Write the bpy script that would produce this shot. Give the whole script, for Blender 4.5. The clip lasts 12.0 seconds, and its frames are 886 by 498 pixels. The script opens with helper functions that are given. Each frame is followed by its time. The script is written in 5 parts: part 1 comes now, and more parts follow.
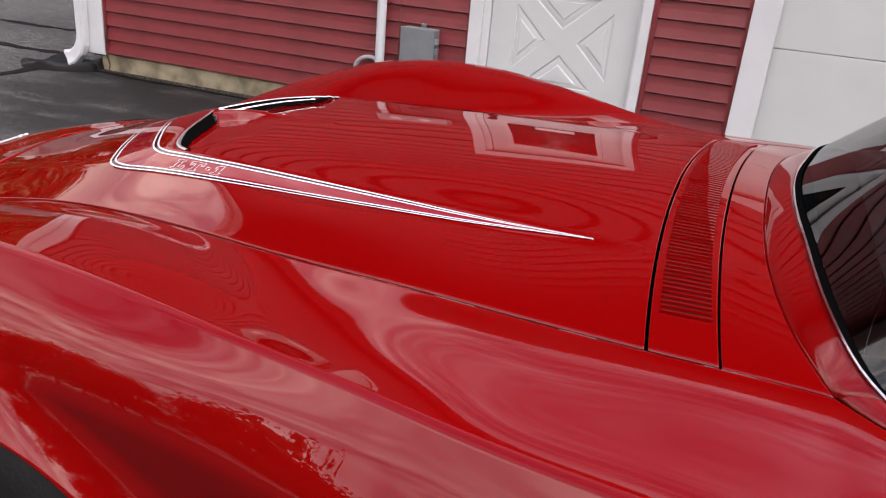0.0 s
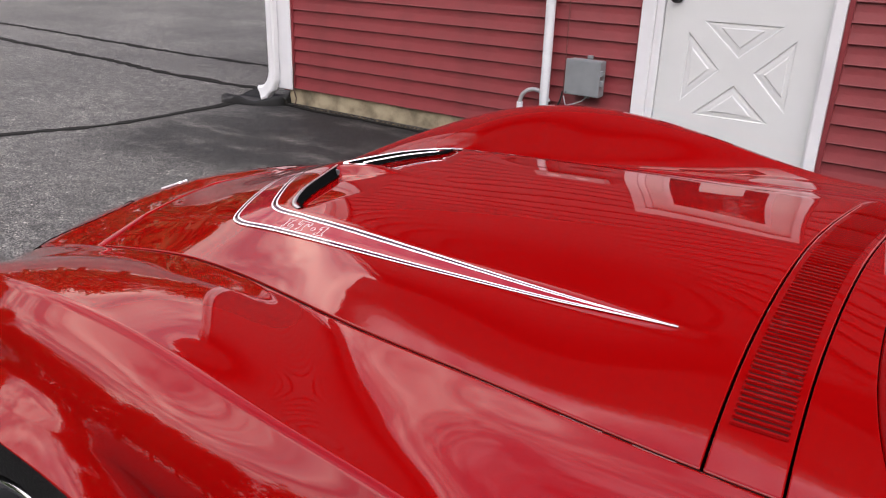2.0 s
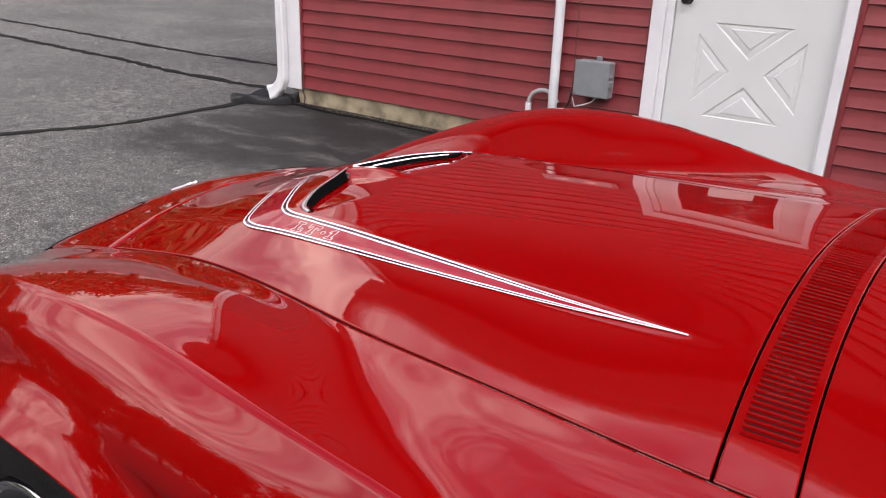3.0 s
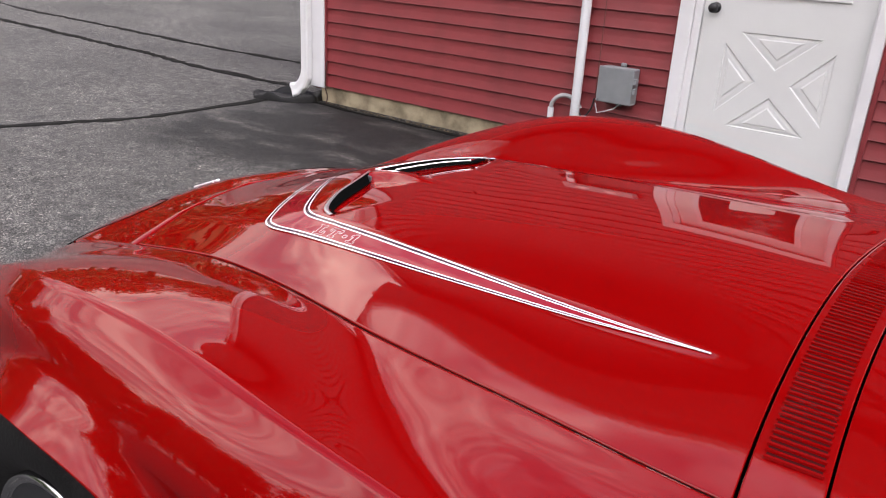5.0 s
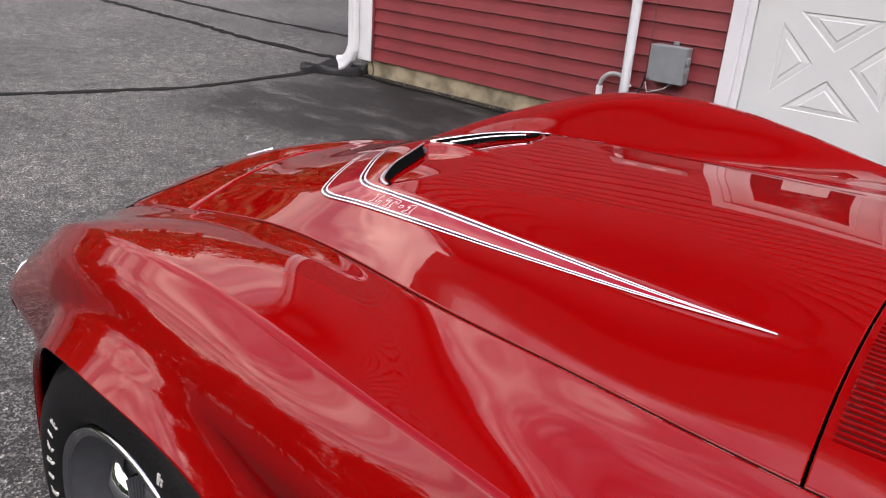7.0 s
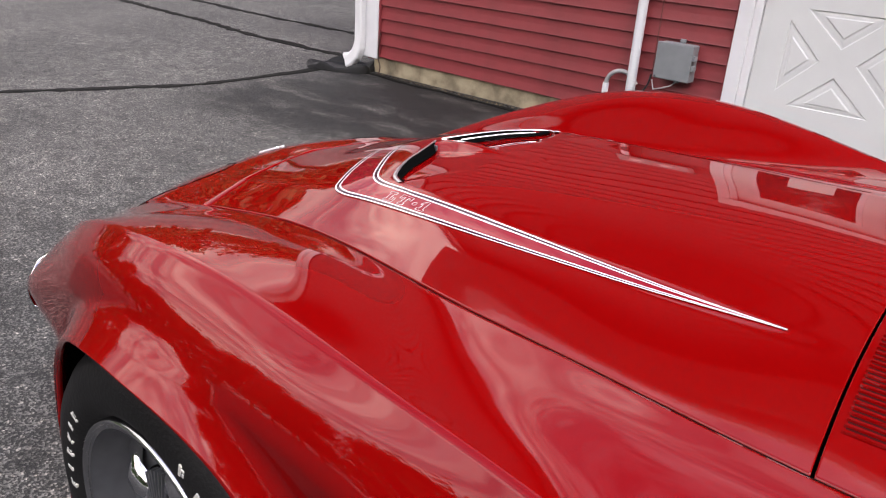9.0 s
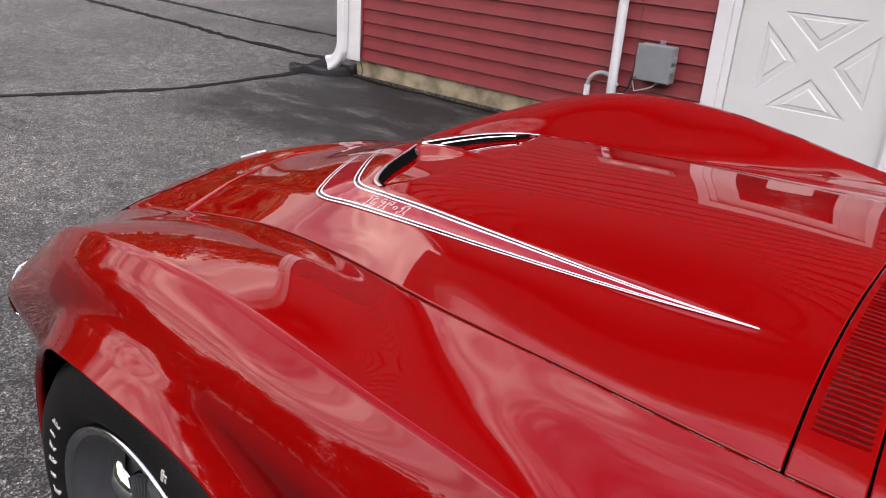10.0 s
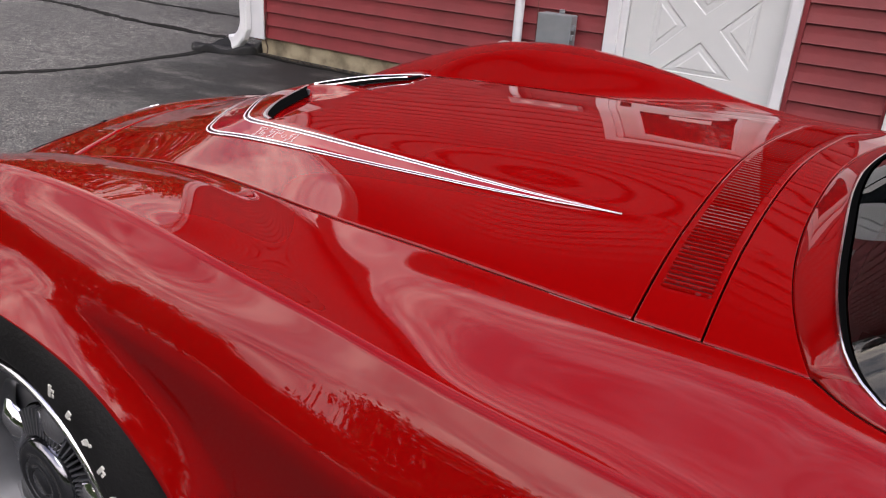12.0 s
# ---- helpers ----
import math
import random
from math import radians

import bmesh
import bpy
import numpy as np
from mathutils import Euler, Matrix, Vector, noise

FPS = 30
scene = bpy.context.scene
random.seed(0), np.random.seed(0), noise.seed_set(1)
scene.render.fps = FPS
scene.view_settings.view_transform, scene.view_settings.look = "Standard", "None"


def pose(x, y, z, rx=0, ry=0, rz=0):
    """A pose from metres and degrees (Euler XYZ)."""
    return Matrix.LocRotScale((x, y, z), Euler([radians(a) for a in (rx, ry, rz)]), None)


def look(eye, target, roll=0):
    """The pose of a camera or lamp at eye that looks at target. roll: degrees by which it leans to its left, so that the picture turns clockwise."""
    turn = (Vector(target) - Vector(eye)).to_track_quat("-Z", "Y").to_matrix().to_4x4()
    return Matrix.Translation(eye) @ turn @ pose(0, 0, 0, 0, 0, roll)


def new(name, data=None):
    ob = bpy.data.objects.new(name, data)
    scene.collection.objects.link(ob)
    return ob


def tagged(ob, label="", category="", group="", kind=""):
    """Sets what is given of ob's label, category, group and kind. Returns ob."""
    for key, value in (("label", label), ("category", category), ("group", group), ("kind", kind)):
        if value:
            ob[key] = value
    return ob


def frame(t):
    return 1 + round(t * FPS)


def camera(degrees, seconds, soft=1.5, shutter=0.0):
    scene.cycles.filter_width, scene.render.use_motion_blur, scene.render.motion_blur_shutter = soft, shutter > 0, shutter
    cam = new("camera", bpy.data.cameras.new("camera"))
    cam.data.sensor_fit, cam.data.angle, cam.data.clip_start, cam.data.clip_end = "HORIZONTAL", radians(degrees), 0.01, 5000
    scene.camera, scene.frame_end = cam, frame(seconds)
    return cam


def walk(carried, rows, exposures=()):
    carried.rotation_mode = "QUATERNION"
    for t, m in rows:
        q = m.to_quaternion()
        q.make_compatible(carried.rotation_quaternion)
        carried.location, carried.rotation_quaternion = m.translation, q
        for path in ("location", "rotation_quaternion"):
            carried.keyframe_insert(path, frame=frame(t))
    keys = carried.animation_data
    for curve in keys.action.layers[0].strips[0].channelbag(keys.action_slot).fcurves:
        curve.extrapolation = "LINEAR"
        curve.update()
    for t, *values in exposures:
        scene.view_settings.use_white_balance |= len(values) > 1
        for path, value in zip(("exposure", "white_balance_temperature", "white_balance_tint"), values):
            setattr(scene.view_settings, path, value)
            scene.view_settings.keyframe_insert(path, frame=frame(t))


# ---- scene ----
# ================= camera =================
PATH = [(0, 1.329, -4.735, 1.235, 67.6, -4.785, 22.258), (0.5, 1.431, -4.709, 1.281, 67.933, -4.019, 28.909),
        (1, 1.479, -4.675, 1.298, 68.538, -2.588, 32.401), (1.5, 1.442, -4.646, 1.297, 68.54, -1.926, 34.246),
        (2, 1.428, -4.625, 1.304, 68.411, -1.697, 35.378), (2.5, 1.424, -4.627, 1.308, 68.304, -1.675, 35.83),
        (4.5, 1.423, -4.62, 1.329, 68.481, -2.601, 36.971), (5, 1.412, -4.625, 1.322, 68.295, -2.994, 37.775),
        (5.5, 1.4, -4.639, 1.318, 67.969, -3.271, 38.685), (6, 1.402, -4.639, 1.322, 67.501, -3.36, 39.582),
        (6.5, 1.396, -4.645, 1.316, 66.952, -3.426, 40.358), (7, 1.388, -4.646, 1.31, 66.468, -3.566, 40.995),
        (7.5, 1.385, -4.654, 1.313, 66.122, -3.699, 41.476), (9.5, 1.393, -4.672, 1.32, 66.314, -3.361, 41.046),
        (10, 1.401, -4.673, 1.325, 66.413, -3.471, 40.092), (10.5, 1.423, -4.673, 1.322, 66.555, -3.568, 38.534),
        (11, 1.455, -4.69, 1.324, 66.625, -3.741, 36.532), (11.5, 1.432, -4.671, 1.268, 66.449, -3.63, 34.852),
        (12, 1.502, -4.703, 1.234, 66.014, -3.452, 33.801)]
cam = camera(59.56, 12.0, soft=1.2)
EXPOSURE = 0.67
DIMMING = [(0, -0.2), (0.5, -0.15), (1, -0.08), (2, 0), (9.5, 0), (10.5, -0.07), (11, -0.12), (11.5, -0.15), (12, -0.18)]
walk(cam, [(t, pose(*q)) for t, *q in PATH], [(t, EXPOSURE + d) for t, d in DIMMING])

# ================= sky and light =================
SUN_EL, SUN_AZ = radians(66), radians(105)
world = bpy.data.worlds.new("sky")
scene.world = world
world.use_nodes = True
wn, wl = world.node_tree.nodes, world.node_tree.links
wn.clear()
sky = wn.new("ShaderNodeTexSky")
sky.sky_type, sky.sun_disc = "NISHITA", False
sky.sun_elevation, sky.sun_rotation = SUN_EL, SUN_AZ
sky.dust_density = 2.0
coord = wn.new("ShaderNodeTexCoord")


def cloud_noise(scale, stretch_by, detail, seed):
    """Streaky cloud cover over the dome of the sky."""
    st = wn.new("ShaderNodeMapping")
    st.inputs["Location"].default_value = seed
    st.inputs["Scale"].default_value = stretch_by
    wl.new(coord.outputs["Generated"], st.inputs["Vector"])
    c = wn.new("ShaderNodeTexNoise")
    c.inputs["Scale"].default_value, c.inputs["Detail"].default_value = scale, detail
    c.inputs["Roughness"].default_value = 0.6
    wl.new(st.outputs["Vector"], c.inputs["Vector"])
    return c.outputs["Fac"]


def ramp_of(src, stops):
    r = wn.new("ShaderNodeValToRGB")
    for k, (p, c) in enumerate(stops):
        e = r.color_ramp.elements[k] if k < 2 else r.color_ramp.elements.new(p)
        e.position, e.color = p, (*c, 1)
    wl.new(src, r.inputs["Fac"])
    return r.outputs["Color"]


def blend(mode, fac, a, b):
    m = wn.new("ShaderNodeMixRGB")
    m.blend_type = mode
    if isinstance(fac, float):
        m.inputs["Fac"].default_value = fac
    else:
        wl.new(fac, m.inputs["Fac"])
    wl.new(a, m.inputs["Color1"])
    wl.new(b, m.inputs["Color2"])
    return m.outputs["Color"]


# thin overcast: pale and warm low down, blue-grey overhead
height = wn.new("ShaderNodeSeparateXYZ")
wl.new(coord.outputs["Generated"], height.inputs["Vector"])
veil = ramp_of(height.outputs["Z"], ((0.0, (7, 7, 7.2)), (0.28, (9.5, 9.2, 9.3)), (0.42, (23, 21.4, 21)), (0.62, (20, 19.2, 20)), (0.77, (7.8, 7.5, 10.0)), (1.0, (3.3, 3.7, 6.4))))
broad = ramp_of(cloud_noise(1.9, (0.8, 1.6, 3.2), 7, (3.1, 1.7, 0.4)), ((0.36, (0.55, 0.58, 0.66)), (0.62, (1.75, 1.66, 1.52))))
wisps = ramp_of(cloud_noise(4.2, (0.45, 2.0, 3.4), 9, (0.3, 2.2, 1.4)), ((0.38, (0.52, 0.54, 0.64)), (0.62, (1.9, 1.81, 1.71))))
cover = blend("MULTIPLY", 1.0, blend("MULTIPLY", 1.0, veil, broad), wisps)
toward = wn.new("ShaderNodeVectorMath")
toward.operation = "DOT_PRODUCT"
wl.new(coord.outputs["Generated"], toward.inputs[0])
toward.inputs[1].default_value = (0.9, -0.45, 0)
lift = wn.new("ShaderNodeMapRange")
for key, val in (("From Min", -0.85), ("From Max", 0.4), ("To Min", 0.5), ("To Max", 1.2)):
    lift.inputs[key].default_value = val
wl.new(toward.outputs["Value"], lift.inputs["Value"])
cover = blend("MULTIPLY", 1.0, cover, lift.outputs["Result"])
overcast = blend("MIX", 0.82, sky.outputs["Color"], cover)
bg = wn.new("ShaderNodeBackground")
bg.inputs["Strength"].default_value = 0.1
wl.new(overcast, bg.inputs["Color"])
wo = wn.new("ShaderNodeOutputWorld")
wl.new(bg.outputs["Background"], wo.inputs["Surface"])

sun = new("sun", bpy.data.lights.new("sun", "SUN"))
sun.data.energy, sun.data.angle, sun.data.color = 2.2, radians(40), (1, 0.995, 0.985)
sun.matrix_world = look((20 * math.sin(SUN_AZ) * math.cos(SUN_EL), 20 * math.cos(SUN_AZ) * math.cos(SUN_EL), 20 * math.sin(SUN_EL)), (0, 0, 0))


# ================= materials =================
def mat(name, col, rough=0.5, metal=0.0, coat=0.0, var=0.0, scale=8.0, bump=0.0, bscale=60.0, spec=0.5, vcol=None, rvar=0.0, peel=False):
    m = bpy.data.materials.new(name)
    m.use_nodes = True
    nt = m.node_tree
    b = nt.nodes["Principled BSDF"]
    b.inputs["Base Color"].default_value = (*col, 1)
    b.inputs["Roughness"].default_value, b.inputs["Metallic"].default_value = rough, metal
    b.inputs["Coat Weight"].default_value, b.inputs["Coat Roughness"].default_value = coat, 0.004
    b.inputs["Specular IOR Level"].default_value = spec
    b.inputs["Coat IOR"].default_value = 1.43
    tc = nt.nodes.new("ShaderNodeTexCoord")
    if var or rvar:
        n = nt.nodes.new("ShaderNodeTexNoise")
        n.inputs["Scale"].default_value, n.inputs["Detail"].default_value = scale, 8
        nt.links.new(tc.outputs["Object"], n.inputs["Vector"])
        if var:
            mx = nt.nodes.new("ShaderNodeMixRGB")
            other = vcol or tuple(c * (1 - var) for c in col)
            mx.inputs["Color1"].default_value, mx.inputs["Color2"].default_value = (*col, 1), (*other, 1)
            r = nt.nodes.new("ShaderNodeValToRGB")
            r.color_ramp.elements[0].position, r.color_ramp.elements[1].position = 0.38, 0.68
            nt.links.new(n.outputs["Fac"], r.inputs["Fac"])
            nt.links.new(r.outputs["Color"], mx.inputs["Fac"])
            nt.links.new(mx.outputs["Color"], b.inputs["Base Color"])
        if rvar:
            mr = nt.nodes.new("ShaderNodeMapRange")
            mr.inputs["To Min"].default_value, mr.inputs["To Max"].default_value = rough - rvar, rough + rvar
            nt.links.new(n.outputs["Fac"], mr.inputs["Value"])
            nt.links.new(mr.outputs["Result"], b.inputs["Roughness"])
    if peel:
        # faint orange peel in the clear coat
        n3 = nt.nodes.new("ShaderNodeTexNoise")
        n3.inputs["Scale"].default_value, n3.inputs["Detail"].default_value = 130, 2
        nt.links.new(tc.outputs["Object"], n3.inputs["Vector"])
        bc = nt.nodes.new("ShaderNodeBump")
        bc.inputs["Strength"].default_value, bc.inputs["Distance"].default_value = 1.0, 0.00001
        nt.links.new(n3.outputs["Fac"], bc.inputs["Height"])
        nt.links.new(bc.outputs["Normal"], b.inputs["Coat Normal"])
    if bump:
        n2 = nt.nodes.new("ShaderNodeTexNoise")
        n2.inputs["Scale"].default_value, n2.inputs["Detail"].default_value = bscale, 6
        nt.links.new(tc.outputs["Object"], n2.inputs["Vector"])
        bp = nt.nodes.new("ShaderNodeBump")
        bp.inputs["Strength"].default_value, bp.inputs["Distance"].default_value = bump, 0.01
        nt.links.new(n2.outputs["Fac"], bp.inputs["Height"])
        nt.links.new(bp.outputs["Normal"], b.inputs["Normal"])
    return m


PAINT = mat("red_car_paint", (0.168, 0.0007, 0.0009), 0.4, 0, 1.0, spec=0.0, peel=True)
# body red darkened to give the shade between the grille slats
SLOT_SHADE = mat("shaded_slot_red", (0.03, 0.001, 0.001), 0.6, spec=0.08)
STRIPE_FILL = mat("dark_red_decal", (0.20, 0.004, 0.012), 0.4, 0, 1.0, spec=0.0)
STRIPE_WHITE = mat("white_decal", (0.68, 0.67, 0.69), 0.35, 0, 0.6)
CHROME = mat("chrome", (0.85, 0.86, 0.88), 0.08, 1.0)
STEEL = mat("argent_wheel_paint", (0.13, 0.134, 0.145), 0.33, 0.5, var=0.15, scale=30)
RING = mat("brushed_trim_ring", (0.6, 0.605, 0.62), 0.16, 1.0)
CAP = mat("dark_polished_metal", (0.2, 0.205, 0.22), 0.16, 1.0)
DECAL_DARK = mat("dark_plum_decal", (0.04, 0.004, 0.016), 0.4, 0, 1.0, spec=0.0)
BLACK = mat("black_plastic", (0.012, 0.012, 0.013), 0.45)
RUBBER = mat("tyre_rubber", (0.009, 0.009, 0.0092), 0.6, spec=0.3, var=0.35, scale=18, bump=0.15, bscale=150)
LETTER = mat("raised_white_rubber", (0.7, 0.69, 0.64), 0.6, var=0.2, scale=60)
SIDING = mat("barn_red_vinyl", (0.225, 0.034, 0.039), 0.42, var=0.16, scale=5, bump=0.12, bscale=40, rvar=0.08)
WHITE = mat("white_trim_paint", (0.74, 0.75, 0.76), 0.4, var=0.07, scale=4, bump=0.04, bscale=30)
DOORWHITE = mat("off_white_door_paint", (0.66, 0.68, 0.67), 0.38, var=0.05, scale=3, bump=0.03, bscale=50)
PVC = mat("white_plastic_pipe", (0.72, 0.74, 0.76), 0.35, var=0.06, scale=9)
GREYPIPE = mat("weathered_grey_conduit", (0.42, 0.43, 0.43), 0.5, var=0.25, scale=14)
GREYBOX = mat("grey_plastic_box", (0.22, 0.235, 0.245), 0.45, var=0.12, scale=14, bump=0.05, bscale=90)
CONCRETE = mat("stained_concrete", (0.40, 0.34, 0.225), 0.85, var=0.5, scale=7, bump=0.5, bscale=35, vcol=(0.15, 0.125, 0.08))
GLASS = mat("dark_window_glass", (0.02, 0.025, 0.03), 0.03, 0, 1.0, spec=1.0)
DARK = mat("dark_cavity", (0.003, 0.003, 0.003), 1.0, spec=0.0)
SATIN = mat("satin_bright_trim", (0.72, 0.72, 0.74), 0.28, 0.9)
DIRT = mat("wet_black_edge", (0.011, 0.0105, 0.0095), 0.8, var=0.5, scale=30, bump=0.6, bscale=60, spec=0.1)
PAPER = mat("white_paper_sign", (0.75, 0.75, 0.72), 0.7)
ROOFING = mat("grey_shingle", (0.07, 0.07, 0.072), 0.9, var=0.4, scale=20, bump=0.4, bscale=80)


def asphalt():
    m = bpy.data.materials.new("worn_asphalt")
    m.use_nodes = True
    nt = m.node_tree
    b = nt.nodes["Principled BSDF"]
    tc = nt.nodes.new("ShaderNodeTexCoord")

    def noise_node(scale, detail, rough=0.6):
        n = nt.nodes.new("ShaderNodeTexNoise")
        n.inputs["Scale"].default_value, n.inputs["Detail"].default_value, n.inputs["Roughness"].default_value = scale, detail, rough
        nt.links.new(tc.outputs["Object"], n.inputs["Vector"])
        return n

    def ramp_node(src, p0, p1, c0, c1):
        r = nt.nodes.new("ShaderNodeValToRGB")
        r.color_ramp.elements[0].position, r.color_ramp.elements[1].position = p0, p1
        r.color_ramp.elements[0].color, r.color_ramp.elements[1].color = (*c0, 1), (*c1, 1)
        nt.links.new(src, r.inputs["Fac"])
        return r.outputs["Color"]

    def mix(fac, a, c, mode="MIX"):
        x = nt.nodes.new("ShaderNodeMixRGB")
        x.blend_type = mode
        if isinstance(fac, float):
            x.inputs["Fac"].default_value = fac
        else:
            nt.links.new(fac, x.inputs["Fac"])
        nt.links.new(a, x.inputs["Color1"])
        nt.links.new(c, x.inputs["Color2"])
        return x.outputs["Color"]

    big = ramp_node(noise_node(0.5, 6).outputs["Fac"], 0.35, 0.7, (0.038, 0.0372, 0.0355), (0.09, 0.087, 0.082))
    mid = ramp_node(noise_node(11, 9, 0.74).outputs["Fac"], 0.32, 0.7, (0.3, 0.3, 0.3), (1.6, 1.6, 1.6))
    v = nt.nodes.new("ShaderNodeTexVoronoi")
    v.inputs["Scale"].default_value = 190
    nt.links.new(tc.outputs["Object"], v.inputs["Vector"])
    stones = nt.nodes.new("ShaderNodeSeparateColor")
    nt.links.new(v.outputs["Color"], stones.inputs["Color"])
    grit = ramp_node(stones.outputs["Red"], 0.45, 1.0, (0.34, 0.34, 0.34), (3.3, 3.25, 3.15))
    col = mix(1.0, mix(1.0, big, mid, "MULTIPLY"), grit, "MULTIPLY")
    # scattered pale stones
    v2 = nt.nodes.new("ShaderNodeTexVoronoi")
    v2.inputs["Scale"].default_value = 105
    nt.links.new(tc.outputs["Object"], v2.inputs["Vector"])
    pale = nt.nodes.new("ShaderNodeSeparateColor")
    nt.links.new(v2.outputs["Color"], pale.inputs["Color"])
    col = mix(1.0, col, ramp_node(pale.outputs["Green"], 0.91, 0.97, (1, 1, 1), (2.6, 2.5, 2.4)), "MULTIPLY")
    # a sealed, darker stretch before the wall, with an uneven edge
    sx = nt.nodes.new("ShaderNodeSeparateXYZ")
    warp = noise_node(1.1, 5)
    add = nt.nodes.new("ShaderNodeVectorMath")
    add.operation = "MULTIPLY_ADD"
    nt.links.new(warp.outputs["Color"], add.inputs[0])
    add.inputs[1].default_value = (1.0, 1.0, 0)
    nt.links.new(tc.outputs["Object"], add.inputs[2])
    nt.links.new(add.outputs["Vector"], sx.inputs["Vector"])

    def step(src, a, c):
        mr = nt.nodes.new("ShaderNodeMapRange")
        mr.interpolation_type = "SMOOTHSTEP"
        mr.inputs["From Min"].default_value, mr.inputs["From Max"].default_value = a, c
        nt.links.new(src, mr.inputs["Value"])
        return mr.outputs["Result"]

    mul = nt.nodes.new("ShaderNodeMath")
    mul.operation = "MULTIPLY"
    nt.links.new(step(sx.outputs["Y"], -1.5, -0.9), mul.inputs[0])
    nt.links.new(step(sx.outputs["X"], -3.3, -2.8), mul.inputs[1])
    near = nt.nodes.new("ShaderNodeMath")
    near.operation = "MULTIPLY"
    raw = nt.nodes.new("ShaderNodeSeparateXYZ")
    sway = nt.nodes.new("ShaderNodeVectorMath")
    sway.operation = "MULTIPLY_ADD"
    nt.links.new(warp.outputs["Color"], sway.inputs[0])
    sway.inputs[1].default_value = (0.1, 0.1, 0)
    nt.links.new(tc.outputs["Object"], sway.inputs[2])
    nt.links.new(sway.outputs["Vector"], raw.inputs["Vector"])
    nt.links.new(step(raw.outputs["Y"], -4.27, -4.36), near.inputs[0])
    nt.links.new(step(sx.outputs["X"], -7.0, -5.5), near.inputs[1])
    both = nt.nodes.new("ShaderNodeMath")
    both.operation = "MAXIMUM"
    nt.links.new(mul.outputs["Value"], both.inputs[0])
    nt.links.new(near.outputs["Value"], both.inputs[1])
    streak = nt.nodes.new("ShaderNodeMapping")
    streak.inputs["Rotation"].default_value, streak.inputs["Scale"].default_value = (0, 0, 0.3), (1.5, 3.6, 1)
    nt.links.new(tc.outputs["Object"], streak.inputs["Vector"])
    sn = nt.nodes.new("ShaderNodeTexNoise")
    sn.inputs["Scale"].default_value, sn.inputs["Detail"].default_value = 1.3, 7
    nt.links.new(streak.outputs["Vector"], sn.inputs["Vector"])
    seal = ramp_node(sn.outputs["Fac"], 0.5, 0.7, (0.12, 0.119, 0.12), (0.85, 0.84, 0.82))
    col = mix(both.outputs["Value"], col, mix(1.0, col, seal, "MULTIPLY"))
    # ragged, nearly black stretch beside the car, added unseen to darken its reflections
    dark_ground = nt.nodes.new("ShaderNodeRGB")
    dark_ground.outputs[0].default_value = (0.016, 0.0155, 0.0155, 1)
    edge = nt.nodes.new("ShaderNodeMath")
    edge.operation = "MULTIPLY"
    nt.links.new(near.outputs["Value"], edge.inputs[0])
    nt.links.new(ramp_node(noise_node(0.8, 6).outputs["Fac"], 0.2, 0.4, (0.6, 0.6, 0.6), (1, 1, 1)), edge.inputs[1])
    col = mix(edge.outputs["Value"], col, dark_ground.outputs[0])
    nt.links.new(col, b.inputs["Base Color"])
    b.inputs["Roughness"].default_value = 0.7
    b.inputs["Specular IOR Level"].default_value = 0.42
    bp = nt.nodes.new("ShaderNodeBump")
    bp.inputs["Strength"].default_value, bp.inputs["Distance"].default_value = 0.7, 0.004
    nt.links.new(v.outputs["Distance"], bp.inputs["Height"])
    nt.links.new(bp.outputs["Normal"], b.inputs["Normal"])
    return m


ASPHALT = asphalt()


# ================= mesh helpers =================
def obj(name, bm, material, parent=None, label="", smooth=False):
    me = bpy.data.meshes.new(name)
    bmesh.ops.recalc_face_normals(bm, faces=bm.faces)
    if smooth:
        for f in bm.faces:
            f.smooth = True
    bm.to_mesh(me)
    bm.free()
    if material:
        me.materials.append(material)
    ob = new(name, me)
    if parent:
        ob.parent = parent
    if label:
        ob["label"] = label
    return ob


def part(name, bm, material, parent, label="", smooth=False):
    return obj(name, bm, material, parent, label, smooth)


def thing(name, label, category, m=None, group=""):
    e = new(name)
    e.empty_display_size = 0.1
    if m:
        e.matrix_world = m
    return tagged(e, label, category, group)


def add_box(bm, x0, x1, y0, y1, z0, z1, bevel=0.0, seg=2):
    t = bmesh.new()
    bmesh.ops.create_cube(t, size=1, matrix=Matrix.Translation(((x0 + x1) / 2, (y0 + y1) / 2, (z0 + z1) / 2)) @ Matrix.Diagonal((abs(x1 - x0), abs(y1 - y0), abs(z1 - z0), 1)))
    if bevel:
        bmesh.ops.bevel(t, geom=list(t.edges), offset=bevel, segments=seg, affect="EDGES", profile=0.5)
    merge(bm, t)
    return bm


def merge(bm, t):
    me = bpy.data.meshes.new("tmp")
    t.to_mesh(me)
    t.free()
    bm.from_mesh(me)
    bpy.data.meshes.remove(me)


def box(x0, x1, y0, y1, z0, z1, bevel=0.0, seg=2):
    return add_box(bmesh.new(), x0, x1, y0, y1, z0, z1, bevel, seg)


def grid(rows, close=False):
    """A sheet of quads through rows of points."""
    bm = bmesh.new()
    vs = [[bm.verts.new(p) for p in r] for r in rows]
    for a, b in zip(vs, vs[1:]):
        n = len(a)
        for i in range(n if close else n - 1):
            j = (i + 1) % n
            bm.faces.new((a[i], a[j], b[j], b[i]))
    return bm


